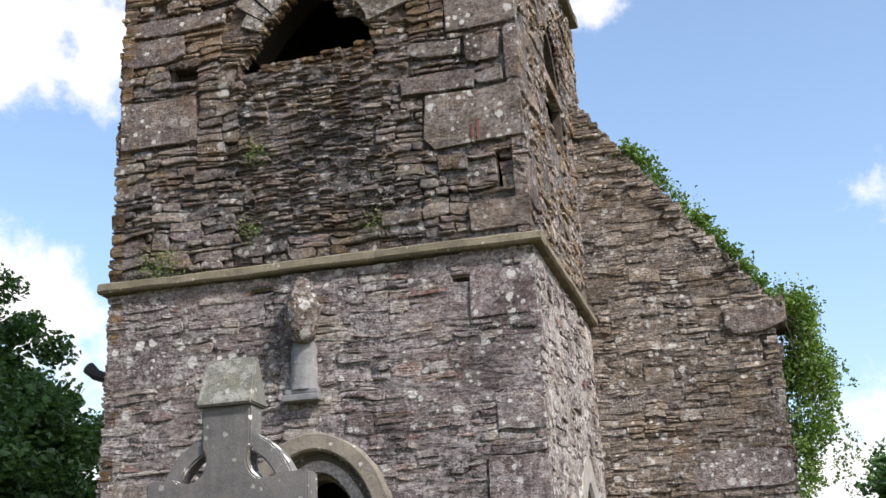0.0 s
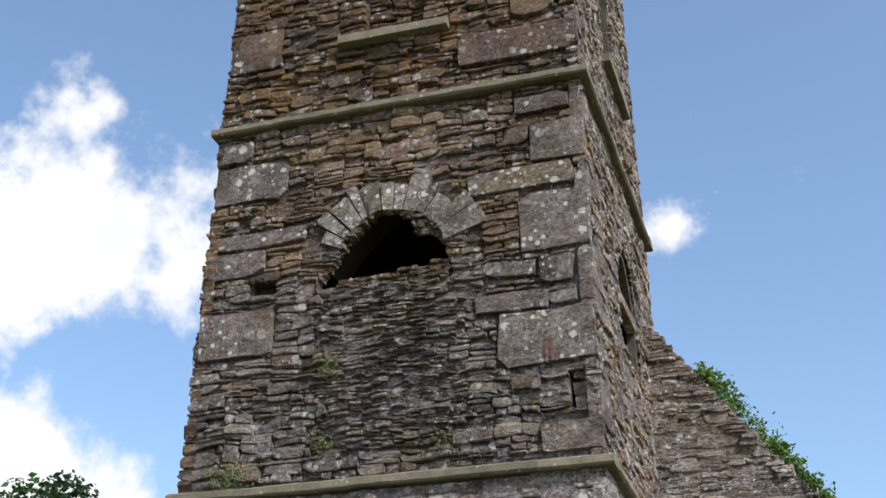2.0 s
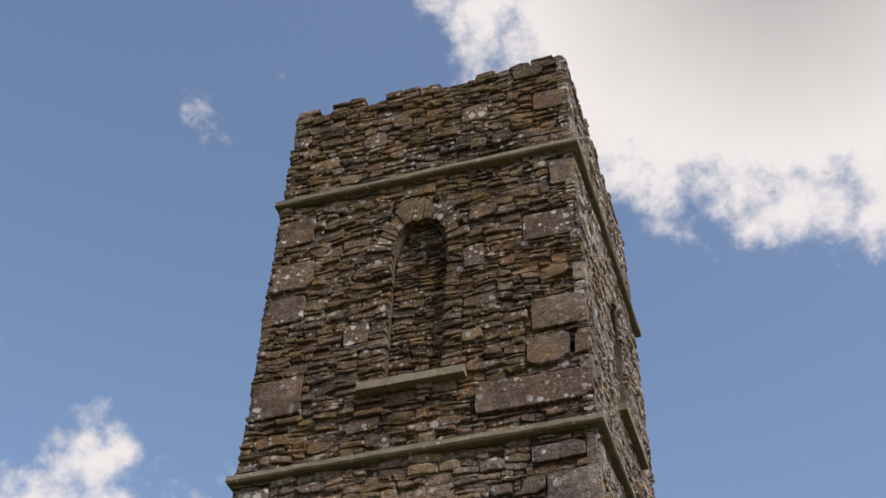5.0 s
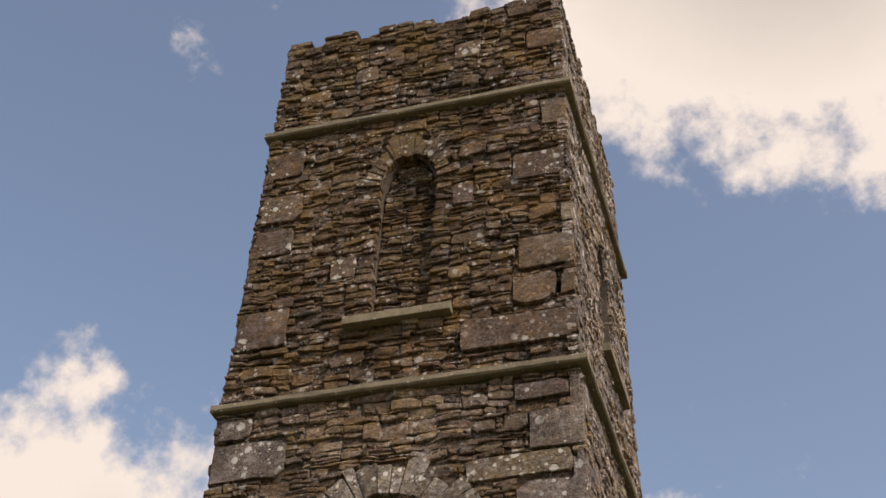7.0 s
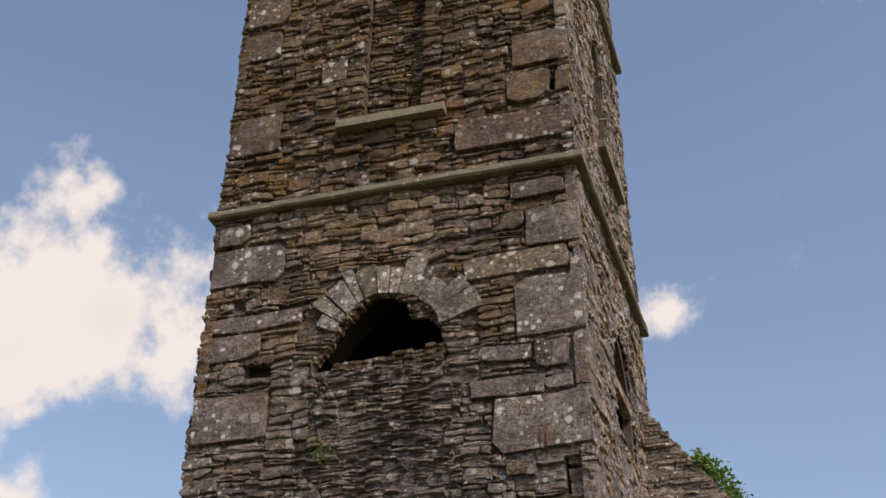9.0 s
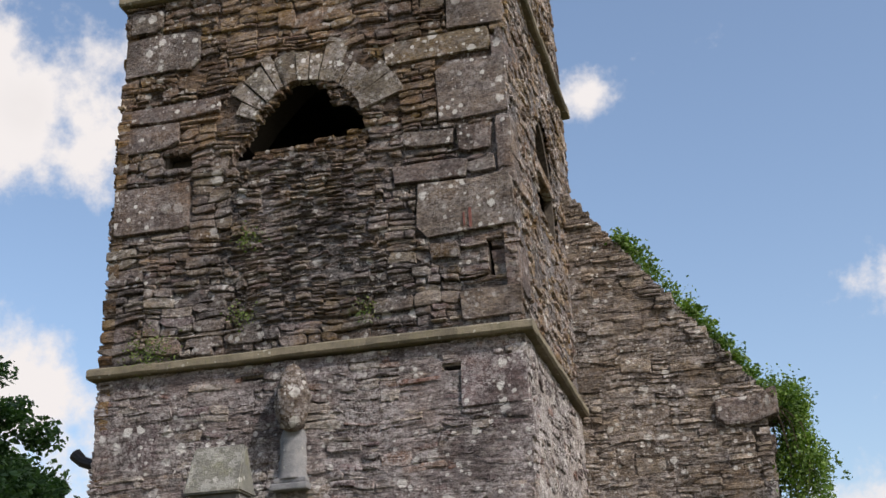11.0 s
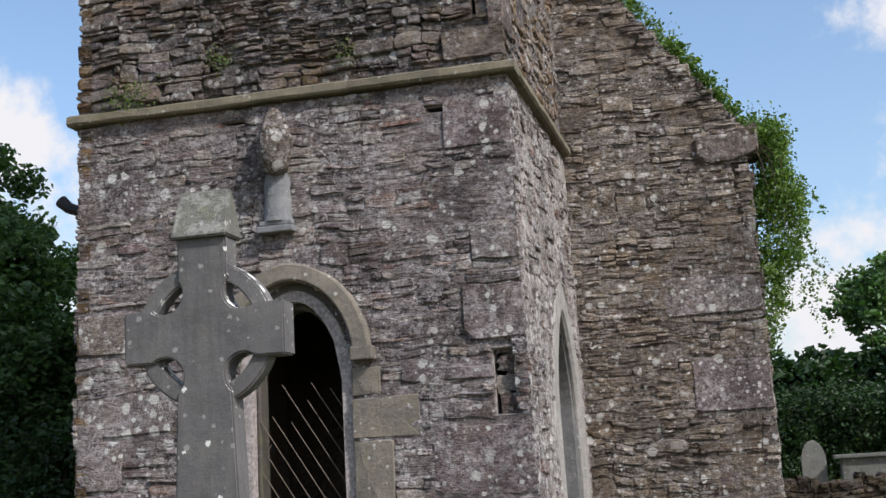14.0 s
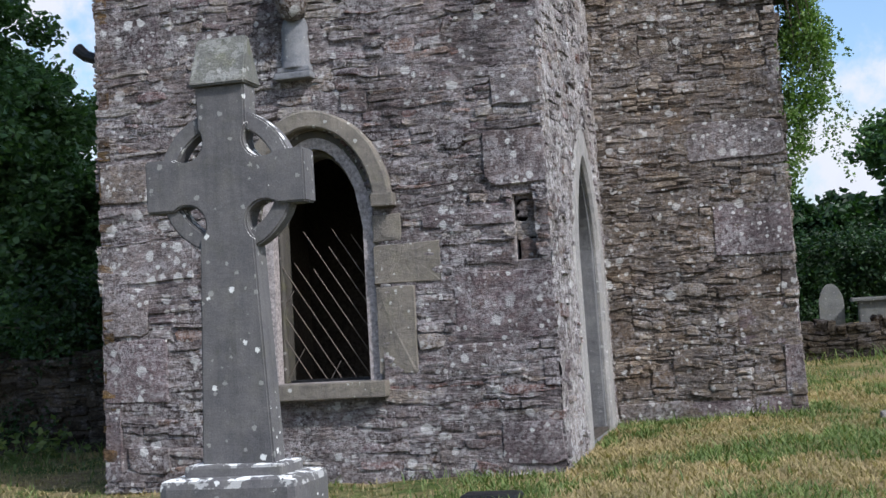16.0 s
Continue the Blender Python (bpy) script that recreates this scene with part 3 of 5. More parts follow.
right_openings = [(DOOR_C - DOOR_HW, DOOR_C + DOOR_HW, 0.1, door_head), side_light, side_louvre]


def top_line(_u):
    return HEIGHT - 0.2


# dark sockets where a stone has fallen out
GAPS = ((-0.36, 2.06, -0.13, 2.7), (-0.34, 6.2, -0.13, 6.62), (-0.9, 5.2, -0.55, 5.25), (-0.28, 11.5, -0.22, 11.72), (-3.2, 5.32, -2.95, 5.36))


WALL_T = 0.8
wide = [(a - 0.55, b + 0.3, s - 0.15, (lambda h, lo, hi: lambda u: h(min(max(u, lo), hi)) + 0.25)(h, a + 0.02, b - 0.02)) for a, b, s, h in front_openings]
bell_core = (-3.6, -1.48, 7.9, lambda u: bell_head(min(max(u, -3.28), -1.66)) + 0.14)
niche = (recess[0] - 0.01, recess[1] + 0.01, recess[2] - 0.02, blind_head)
strip_wall("wall", on_front, -W + 0.045, -0.045, Z1 - 0.1, top_line, [bell_core, front_openings[2], niche] + [(g[0], g[2], g[1], (lambda h: lambda u: h)(g[3])) for g in GAPS if g[1] > 5.6], 0.24, M_MORTAR, tower, -0.1)
strip_wall("wall", on_front, -W + 0.03, -0.03, -0.4, lambda u: Z1 - 0.1, front_openings[:1] + [(g[0], g[2], g[1], (lambda h: lambda u: h)(g[3])) for g in GAPS if g[1] < 5.6], 0.32, M_MORTAR_LOW, tower, -0.06)
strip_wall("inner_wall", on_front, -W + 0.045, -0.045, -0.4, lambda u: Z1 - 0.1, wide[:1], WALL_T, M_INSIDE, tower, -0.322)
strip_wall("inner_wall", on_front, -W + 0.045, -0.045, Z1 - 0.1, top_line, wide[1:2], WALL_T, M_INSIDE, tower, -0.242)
strip_wall("wall", on_right, WALL_T, D - WALL_T, -0.4, top_line, right_openings, 0.16, M_MORTAR, tower)
deep = [right_openings[0]] + [(a - 0.1, b + 1.1, s - 0.1, (lambda h, lo, hi: lambda u: h((lo + hi) / 2) + 0.05)(h, a, b)) for a, b, s, h in right_openings[1:]]
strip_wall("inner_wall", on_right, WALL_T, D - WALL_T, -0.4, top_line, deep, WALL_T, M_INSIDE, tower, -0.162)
strip_wall("wall", on_left, WALL_T, D - WALL_T, -0.4, top_line, [], WALL_T, M_MORTAR, tower)
strip_wall("wall", on_back, -W + 0.045, -0.045, -0.4, top_line, [], WALL_T, M_MORTAR, tower)
# unseen slabs, added to keep sky light out of the hollow tower
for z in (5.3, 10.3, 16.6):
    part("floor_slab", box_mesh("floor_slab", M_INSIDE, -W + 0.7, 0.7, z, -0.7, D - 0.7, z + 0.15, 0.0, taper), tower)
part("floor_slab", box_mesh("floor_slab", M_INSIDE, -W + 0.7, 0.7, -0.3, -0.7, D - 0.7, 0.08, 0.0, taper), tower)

# large hewn blocks of the front: u0, v0, u1, v1 in metres from the near corner
BLOCKS_1 = ((-1.01, 1.29, 0.0, 1.98), (-4.93, 2.1, -3.83, 2.52), (-4.93, 0.83, -4.17, 1.51), (-4.69, 0.08, -4.2, 0.38), (-1.31, 2.42, -0.37, 2.57),
            (-0.63, 2.79, 0.0, 3.37), (-1.13, 1.03, -0.33, 1.28), (-0.73, 4.77, 0.0, 5.31), (-4.9, 4.39, -4.17, 4.94), (-4.95, 0.02, -4.72, 0.78),
            (-0.62, 0.05, 0.0, 0.5), (-4.93, 1.55, -4.4, 2.05), (-4.93, 2.95, -4.2, 3.4), (-0.5, 3.6, 0.0, 3.95))
BLOCKS_2 = ((-0.67, 5.72, 0.0, 6.07), (-1.14, 6.71, 0.0, 7.36), (-1.4, 7.38, -0.52, 7.6), (-1.28, 7.81, -0.66, 8.01), (-0.18, 7.41, 0.0, 8.02), (-4.93, 7.21, -3.94, 7.82),
            (-4.95, 8.27, -4.13, 8.62), (-0.84, 8.09, 0.0, 8.84), (-0.67, 9.25, 0.0, 9.8), (-0.12, 8.87, 0.0, 9.22), (-0.87, 9.95, -0.16, 10.2), (-1.48, 8.92, -0.15, 9.22),
            (-4.95, 9.32, -3.9, 9.85), (-4.9, 9.92, -4.44, 10.22), (-4.95, 8.66, -3.6, 8.88), (-1.01, 9.58, -0.71, 9.78), (-0.62, 7.68, -0.22, 8.0), (-0.14, 9.84, 0.0, 10.22))
BLOCKS_3 = ((-1.59, 10.8, 0.0, 11.27), (-4.93, 11.32, -4.15, 11.95), (-0.8, 11.98, 0.0, 12.5), (-0.87, 11.4, -0.28, 11.87), (-4.91, 13.57, -4.22, 14.1), (-4.93, 14.47, -4.32, 15.0),
            (-0.2, 11.48, 0.0, 11.8), (-0.87, 13.61, -0.07, 14.1), (-3.61, 12.31, -3.21, 12.68), (-1.79, 13.32, -1.45, 13.7), (-4.93, 12.95, -4.29, 13.44), (-0.4, 14.6, 0.0, 15.1))
BLOCKS_4 = ((-1.84, 16.4, -1.39, 16.74), (-3.6, 16.3, -3.2, 16.6), (-0.61, 16.3, 0.0, 16.7), (-4.95, 16.71, -4.6, 16.93))


def lay_blocks(rects, where, mat, joint=0.006):
    for r in rects:
        single("stone_block", stone(r[0] + joint, r[1] + joint, r[2] - joint, r[3] - joint, rng.uniform(0.0, 0.022), 0.014, True), where, mat, tower)


front_taken = [opening_block((WIN_C - WIN_HW - 0.16, WIN_C + WIN_HW + 0.16, 0.75, frame_head), 0.0), opening_block(front_openings[1]), opening_block(front_openings[2]), opening_block(recess, 0.0)]
front_taken += [rect_block(r) for r in BLOCKS_1 + BLOCKS_2 + BLOCKS_3 + BLOCKS_4 + GAPS]
JAMBS = ((-1.84, 1.9, -1.13, 2.31), (-1.84, 1.0, -1.42, 1.88), (-3.6, 1.9, -3.08, 2.35), (-3.42, 1.0, -3.08, 1.88), (-1.84, 2.33, -1.52, 2.62))
front_taken += [rect_block(r) for r in JAMBS]
BELL_RING = voussoirs(-2.47, 8.18, 0.73, (0.98, 1.3), 0.42, math.pi - 0.3, 12)
BLIND_RING = voussoirs(W3_C, 13.9, 0.46, (0.66, 0.88), 0.1, math.pi - 0.1, 17, 1.25)


def ring_taken(v):
    if not 8.45 < v < 9.38:
        return []
    o = math.sqrt(1.2 ** 2 - (v - 8.18) ** 2)
    i = math.sqrt(max(0.0, 0.76 ** 2 - (v - 8.18) ** 2))
    return [(-2.47 - o, -2.47 - i), (-2.47 + i, -2.47 + o)]


front_taken.append(ring_taken)
front_taken.append(lambda v: [(W3_C - math.sqrt(0.76 ** 2 - ((v - 13.9) / 1.25) ** 2), W3_C + math.sqrt(0.76 ** 2 - ((v - 13.9) / 1.25) ** 2))] if 13.95 < v < 14.84 else [])
front_free = all_blocks(front_taken)

low = lay_rubble(-W - 0.03, 0.0, -0.12, Z1 - 0.13, front_free, 0.032, 0.15, 0.12, 0.55, (-0.02, 0.014), 0.006, 0.9, wave=0.03, holes=0.012)
low.sort(key=lambda st: abs(st[-1][1] - 1.9) + 0.25 * abs(st[-1][0] + 1.6))
for st in low[:280]:
    single("stone", st, on_front, M_LOWER, tower)
joined("rubble", low[280:], on_front, M_LOWER, tower)
FILL = (-3.3, 5.95, -1.62, 7.96)
fill_only = all_blocks([lambda v: [(-9.0, FILL[0] + 0.12 * math.sin(v * 9)), (FILL[2] + 0.12 * math.sin(v * 7), 9.0)]])
joined("rubble", lay_rubble(-W, 0.0, FILL[1], FILL[3], fill_only, 0.022, 0.07, 0.07, 0.3, (-0.06, 0.02), 0.012, 0.0, 0.0, 0.04, 0.04), on_front, M_MIDDLE, tower)
front_free_up = all_blocks([front_free, lambda v: [(FILL[0] + 0.12 * math.sin(v * 9), FILL[2] + 0.12 * math.sin(v * 7))] if FILL[1] < v < FILL[3] else []])
for lo, hi, m in ((Z1 + 0.02, 8.2, M_MIDDLE), (8.2, Z2 - 0.13, M_MID_OCHRE)):
    joined("rubble", lay_rubble(-W - 0.03, 0.0, lo, hi, front_free_up, 0.033, 0.17, 0.09, 0.4, (-0.04, 0.022), 0.012, 2.4, holes=0.03), on_front, m, tower)
joined("rubble", lay_rubble(-W - 0.03, 0.0, Z2 + 0.02, Z3 - 0.13, front_free, 0.032, 0.16, 0.09, 0.38, (-0.045, 0.025), 0.013, 2.0, holes=0.03), on_front, M_UPPER, tower)
joined("rubble", lay_rubble(-W - 0.03, 0.0, Z3 + 0.02, HEIGHT - 0.1, front_free, 0.035, 0.16, 0.09, 0.36, (-0.045, 0.03), 0.014, 1.4, holes=0.03), on_front, M_UPPER, tower)
for rects, m in ((BLOCKS_1, M_BLOCK_LOW), (BLOCKS_2, M_BLOCK), (BLOCKS_3, M_BLOCK_UP), (BLOCKS_4, M_BLOCK_UP)):
    lay_blocks(rects, on_front, m)
for st in BELL_RING:
    single("voussoir", st, on_front, M_VOUSSOIR, tower, "lichen-whitened wedge stone")
for st in BLIND_RING:
    single("voussoir", st, on_front, M_UPPER, tower)
# the infill under the broken arch, rising to one side
for i in range(11):
    u = -3.16 + i * 0.13
    for k in range(2 + (i > 5) + (i > 8)):
        single("stone", stone(u + 0.03 * (k % 2), 7.96 + k * 0.055, u + 0.135 + 0.03 * (k % 2), 8.015 + k * 0.055, rng.uniform(-0.06, 0.0)), on_front, M_UPPER, tower)
# rubble that fills the blind window, set back
blind_free = lambda v: [(-9, W3_C - W3_HW if not opening_block(recess)(v) else opening_block(recess)(v)[0][0]), (9 if not opening_block(recess)(v) else opening_block(recess)(v)[0][1], 9)]
joined("rubble", [[(u, v, d - 0.19) for u, v, d in st] for st in lay_rubble(W3_C - W3_HW, W3_C + W3_HW, 11.57, 14.6, blind_free, 0.03, 0.12, 0.1, 0.36, (-0.03, 0.02), 0.012, 0, 0.0, 0.02)],
       lambda u, v, d: on_front(u, v, d + 0.02), M_UPPER, tower)

plain_free = all_blocks([opening_block((WIN_C - WIN_HW - 0.16, WIN_C + WIN_HW + 0.16, 0.75, frame_head), 0.0), opening_block(front_openings[1]), opening_block(front_openings[2]), opening_block(recess, 0.02)] + [rect_block(r, 0.01) for r in GAPS])
pointing("pointing", on_front, -W + 0.01, -0.01, -0.1, Z1 - 0.14, -0.007, 0.04, plain_free, M_POINT_LOW, tower, 0.03, 0.017, seed=1.0)
pointing("pointing", on_front, -W + 0.02, -0.02, 8.05, Z2 - 0.14, -0.052, 0.06, plain_free, M_POINT_UP, tower, seed=2.0)
pointing("pointing", on_front, -W + 0.02, -0.02, Z1 + 0.0, 8.04, -0.056, 0.07, plain_free, M_POINT_MID, tower, seed=3.0)
pointing("pointing", on_front, -W + 0.02, -0.02, Z2 + 0.0, Z3 - 0.14, -0.062, 0.06, plain_free, M_POINT_UP, tower, seed=4.0)
pointing("pointing", on_front, -W + 0.02, -0.02, Z3 + 0.0, HEIGHT - 0.25, -0.072, 0.06, plain_free, M_POINT_UP, tower, seed=5.0)
# splintered remains inside the sockets
for g in GAPS[:2]:
    v = g[1] - 0.02
    while v < g[3]:
        h = rng.uniform(0.14, 0.26)
        a, b = g[0] + rng.uniform(0.02, 0.05), g[2] + 0.01
        single("stone", stone(a, v, b, v + h, rng.uniform(-0.1, -0.07), 0.03), on_front, M_MIDDLE, tower)
        v += h * 0.98
# right-hand wall
single("stone_block", stone(1.98, 8.3, 3.32, 8.46, -0.02, 0.012, True), on_right, M_SIDE_UP, tower, "long stone bridging the side opening")
SURROUND = (DOOR_C - DOOR_HW - 0.36, DOOR_C + DOOR_HW + 0.36, -0.2, arch_head(DOOR_C, DOOR_HW + 0.36, 2.2, 1.5, 1.4))
right_taken = [opening_block(SURROUND), opening_block(side_light, 0.07), opening_block(side_louvre, 0.02)]
QUOINS = []
v = 0.1
while v < HEIGHT - 0.8:
    h = rng.uniform(0.28, 0.6)
    if all(not (v < z + 0.02 and v + h > z - 0.14) for z in (Z1, Z2, Z3)) and rng.random() < 0.7:
        QUOINS.append((0.0, v, rng.uniform(0.2, 0.55), v + h - 0.02))
    v += h + rng.choice((0.0, 0.12, 0.25))
right_taken += [rect_block(r) for r in QUOINS]
right_free = all_blocks(right_taken)
joined("rubble", lay_rubble(0.0, NAVE_Y + 0.1, -0.12, Z1 - 0.13, right_free, 0.04, 0.16, 0.12, 0.4, (-0.025, 0.02), 0.009, 1.5), on_right, M_SIDE, tower)
for lo, hi in ((Z1 + 0.02, Z2 - 0.13), (Z2 + 0.02, Z3 - 0.13), (Z3 + 0.02, HEIGHT - 0.1)):
    joined("rubble", lay_rubble(0.0, D, lo, hi, right_free, 0.04, 0.15, 0.1, 0.36, (-0.03, 0.022), 0.012, 1.2), on_right, M_SIDE_UP, tower)
for r in QUOINS:
    single("stone_block", stone(r[0] + 0.005, r[1], r[2], r[3], rng.uniform(0.0, 0.02), 0.01, True), on_right, M_SIDE if r[1] < Z1 else M_BLOCK, tower)
side_free = all_blocks([opening_block(SURROUND), opening_block(side_light, 0.07), opening_block(side_louvre, 0.02)])
pointing("pointing", on_right, 0.01, NAVE_Y + 0.05, -0.1, Z1 - 0.14, -0.002, 0.03, side_free, M_POINT_SIDE, tower, seed=6.0)
for i, (lo, hi) in enumerate(((Z1, Z2 - 0.14), (Z2, Z3 - 0.14), (Z3, HEIGHT - 0.25))):
    pointing("pointing", on_right, 0.02, D - 0.02, lo, hi, -0.012, 0.04, side_free, M_POINT_MID, tower, 0.06, 0.04, seed=7.0 + i)
# the two hidden walls, coarser
for where, hi_u, lo_u in ((on_left, D, 0.0), (on_back, 0.0, -W)):
    for lo, hi in ((-0.12, Z1 - 0.13), (Z1 + 0.02, Z2 - 0.13), (Z2 + 0.02, Z3 - 0.13), (Z3 + 0.02, HEIGHT - 0.1)):
        joined("rubble", lay_rubble(lo_u, hi_u, lo, hi, lambda v: [], 0.1, 0.22, 0.2, 0.6, (-0.02, 0.03)), where, M_UPPER, tower)
# broken crown of the parapet
crown = []
for lo_u, hi_u, where in ((-W, 0.0, on_front), (0.0, D, on_right), (0.0, D, on_left), (-W, 0.0, on_back)):
    u = lo_u
    got = []
    while u < hi_u - 0.05:
        w = min(rng.uniform(0.12, 0.4), hi_u - u)
        v = HEIGHT - 0.2
        for _ in range(rng.choice((1, 2, 2, 3))):
            h = rng.uniform(0.05, 0.13)
            st = stone(u, v, u + w - 0.01, v + h - 0.008, rng.uniform(-0.03, 0.03), 0.02)
            got.append([(a, b, (-0.4 if d < -0.1 else d)) for a, b, d in st])
            v += h
        u += w
    joined("parapet", got, where, M_UPPER, tower)

# string courses: weathered ledges of long stones round all four sides
for z, name in ((Z1, "string_course"), (Z2, "string_course"), (Z3, "string_course")):
    course = part(name, box_mesh(name, M_STRING, -W + 0.3, 0.3, z - 0.1, -0.3, D - 0.3, z - 0.06, 0.0, taper), tower, "weathered grey-green dressed stone ledge")
    end = NAVE_Y + 0.02 if z == Z1 else D + 0.11
    for where, lo_u, hi_u, n in ((on_front, -W - 0.11, 0.11, 5), (on_right, -0.11, end, 5), (on_left, -0.11, D + 0.11, 5), (on_back, -W - 0.11, 0.11, 5)):
        cuts = [lo_u] + sorted(lo_u + (hi_u - lo_u) * (i + rng.uniform(-0.25, 0.25)) / n for i in range(1, n)) + [hi_u]
        for a, b in zip(cuts, cuts[1:]):
            if where is on_right or where is on_left:
                a = max(a, 0.0)
            sag = [rng.uniform(-0.006, 0.006) for _ in range(3)]
            prof = [(-0.2, 0.0), (0.05, 0.0), (0.105, -0.03), (0.11, -0.1), (0.085, -0.125), (-0.2, -0.125)]
            vs, fs = [], []
            m = 6
            for i in range(m + 1):
                u = a + 0.002 + (b - a - 0.004) * i / m
                for q, (d, h) in enumerate(prof):
                    chip = 0.008 * noise.noise((u * 4, z, q * 3.1)) if q in (1, 2, 3, 4) else 0
                    vs.append(where(u, z + h + sag[0] + chip, d + chip))
            k = len(prof)
            for i in range(m):
                for q in range(k):
                    fs.append((i * k + q, i * k + (q + 1) % k, (i + 1) * k + (q + 1) % k, (i + 1) * k + q))
            fs += [tuple(range(k))[::-1], tuple(range(m * k, m * k + k))]
            part("ledge_stone", mesh_of("ledge_stone", vs, fs, M_STRING), course)


def sill(name, where, u0, u1, v1, h, proj, mat):
    return part(name, box_mesh(name, mat, u0, -0.12, v1 - h, u1, proj, v1, 0.012, lambda x, y, z: where(x, z + 0.004 * noise.noise((x * 5, z, 1)), y), 8), tower)


sill("window_sill", on_front, -3.18, -1.74, 0.95, 0.16, 0.17, M_FRAME)
sill("window_sill", on_front, -3.28, -1.72, 11.55, 0.12, 0.13, M_STRING)
sill("window_sill", on_right, 2.05, 3.75, 12.0, 0.13, 0.12, M_STRING)


def arch_band(c, spring, hw_in, rise_in, hw_out, rise_out, p, foot, d0, d1, n=28, i0=0.0, i1=1.0, splay=0.0):
    """A curved band of dressed stone round an arch, with legs down to foot. d0: back, d1: face."""
    vs, fs = [], []
    pts = []
    if foot is not None:
        pts.append((c - hw_in, foot, c - hw_out, foot))
    for i in range(n + 1):
        a = math.pi * (i0 + (i1 - i0) * i / n)
        cx, sy = -math.cos(a), math.sin(a)
        f = lambda hw, rise: (c + hw * math.copysign(abs(cx) ** (2 / p), cx), spring + rise * abs(sy) ** (2 / p))
        pts.append((*f(hw_in, rise_in), *f(hw_out, rise_out)))
    if foot is not None:
        pts.append((c + hw_in, foot, c + hw_out, foot))
    for ui, vi, uo, vo in pts:
        wob = 0.012 * noise.noise((ui * 7, vi * 7, d1 * 50))
        uo, vo = uo + wob, vo + 0.012 * noise.noise((uo * 6, vo * 6, 3.3))
        e = 0.02
        du, dv = (uo - ui), (vo - vi)
        ln = max(math.hypot(du, dv), 1e-5)
        du, dv = du / ln * e, dv / ln * e
        vs += [(ui, vi, d0), (ui, vi, d1 - e - splay), (ui + du * (1 + splay * 30), vi + dv * (1 + splay * 30), d1), (uo - du, vo - dv, d1), (uo, vo, d1 - e), (uo, vo, d0)]
    for i in range(len(pts) - 1):
        for q in range(6):
            fs.append((i * 6 + q, i * 6 + (q + 1) % 6, (i + 1) * 6 + (q + 1) % 6, (i + 1) * 6 + q))
    fs += [tuple(range(6))[::-1], tuple(range((len(pts) - 1) * 6, len(pts) * 6))]
    return vs, fs


def placed(name, vf, where, mat, parent, label="", smooth=False):
    return part(name, mesh_of(name, [where(*c) for c in vf[0]], vf[1], mat, smooth), parent, label)


# pointed window with its moulded frame, hood and lattice
window = part("window", box_mesh("window", M_DARKIRON, WIN_C - 0.5, 0.28, 0.95, WIN_C + 0.5, 0.30, 0.98, 0.0, taper), tower, "unglazed arched window with a diagonal wire lattice")
placed("arch_moulding", arch_band(WIN_C, WIN_SPRING, WIN_HW - 0.012, 0.82, WIN_HW + 0.17, 1.05, 1.9, None, -0.5, -0.05, splay=0.2), on_front, M_ARCH_DARK, window, "dark chamfered arch stones")
for s in (-1, 1):
    prof = [(WIN_HW - 0.012, -0.5), (WIN_HW - 0.012, -0.27), (WIN_HW + 0.128, -0.05), (WIN_HW + 0.15, -0.05), (WIN_HW + 0.17, -0.07), (WIN_HW + 0.17, -0.5)]
    leg = [(WIN_C + s * q, z, d) for z in (0.95, WIN_SPRING - 0.002) for q, d in prof]
    leg_faces = [(k, (k + 1) % 6, 6 + (k + 1) % 6, 6 + k) for k in range(6)] + [tuple(range(6)), tuple(range(6, 12))]
    placed("window_jamb", (leg, leg_faces), on_front, M_FRAME, window, "chamfered buff stone jamb")
placed("inner_moulding", arch_band(WIN_C, WIN_SPRING, WIN_HW - 0.05, 0.77, WIN_HW + 0.01, 0.85, 1.9, 0.96, -0.42, -0.2), on_front, M_ARCH_DARK, window, "dark grey inner stone order")
hood = placed("hood_mould", arch_band(WIN_C, WIN_SPRING + 0.24, 0.67, 0.8, 0.86, 0.98, 1.9, None, -0.1, 0.12), on_front, M_FRAME, window, "projecting worn stone hood mould")
for s in (-1, 1):
    x = WIN_C + s * 0.77
    part("hood_stop", box_mesh("hood_stop", M_FRAME, x - 0.12, -0.125, WIN_SPRING + 0.17, x + 0.12, 0.1, WIN_SPRING + 0.31, 0.02, taper), window)
for r in JAMBS:
    single("jamb_stone", stone(r[0], r[1] + 0.006, r[2] - 0.008, r[3], 0.008, 0.008, True, 0.3), on_front, M_FRAME, window)
for s in (-1, 1):
    for i in range(-10, 16):
        off = i * 0.25
        run = []
        for k in range(41):
            u = WIN_C - 0.46 + 0.92 * k / 40
            vv = WIN_SILL + off + s * (u - WIN_C) * 1.55
            if WIN_SILL + 0.01 < vv < min(win_head(u) - 0.03, 2.55):
                run.append((u, vv))
        if len(run) > 6 and not (s > 0 and i % 3):
            if s > 0:
                run = run[: max(6, len(run) // 4)]
            elif rng.random() < 0.5:
                run = run[rng.randint(0, len(run) // 3):]
            dep = -0.2 - (0.012 if s > 0 else 0)
            path = [on_front(u, w, dep + 0.006 * noise.noise((u * 9, w * 9, i))) for u, w in run[::3] + [run[-1]]]
            part("lattice_bar", mesh_of("lattice_bar", *tube(path, 0.0055, 5), M_IRON), window)

# carved finial bracket above the window
bracket = part("carved_finial", mesh_of("carved_finial", *tube([on_front(-2.58, 4.2, 0.02), on_front(-2.58, 4.3, 0.02)], 0.05), M_PALE), tower, "weathered pine-cone finial on a concave stone corbel")


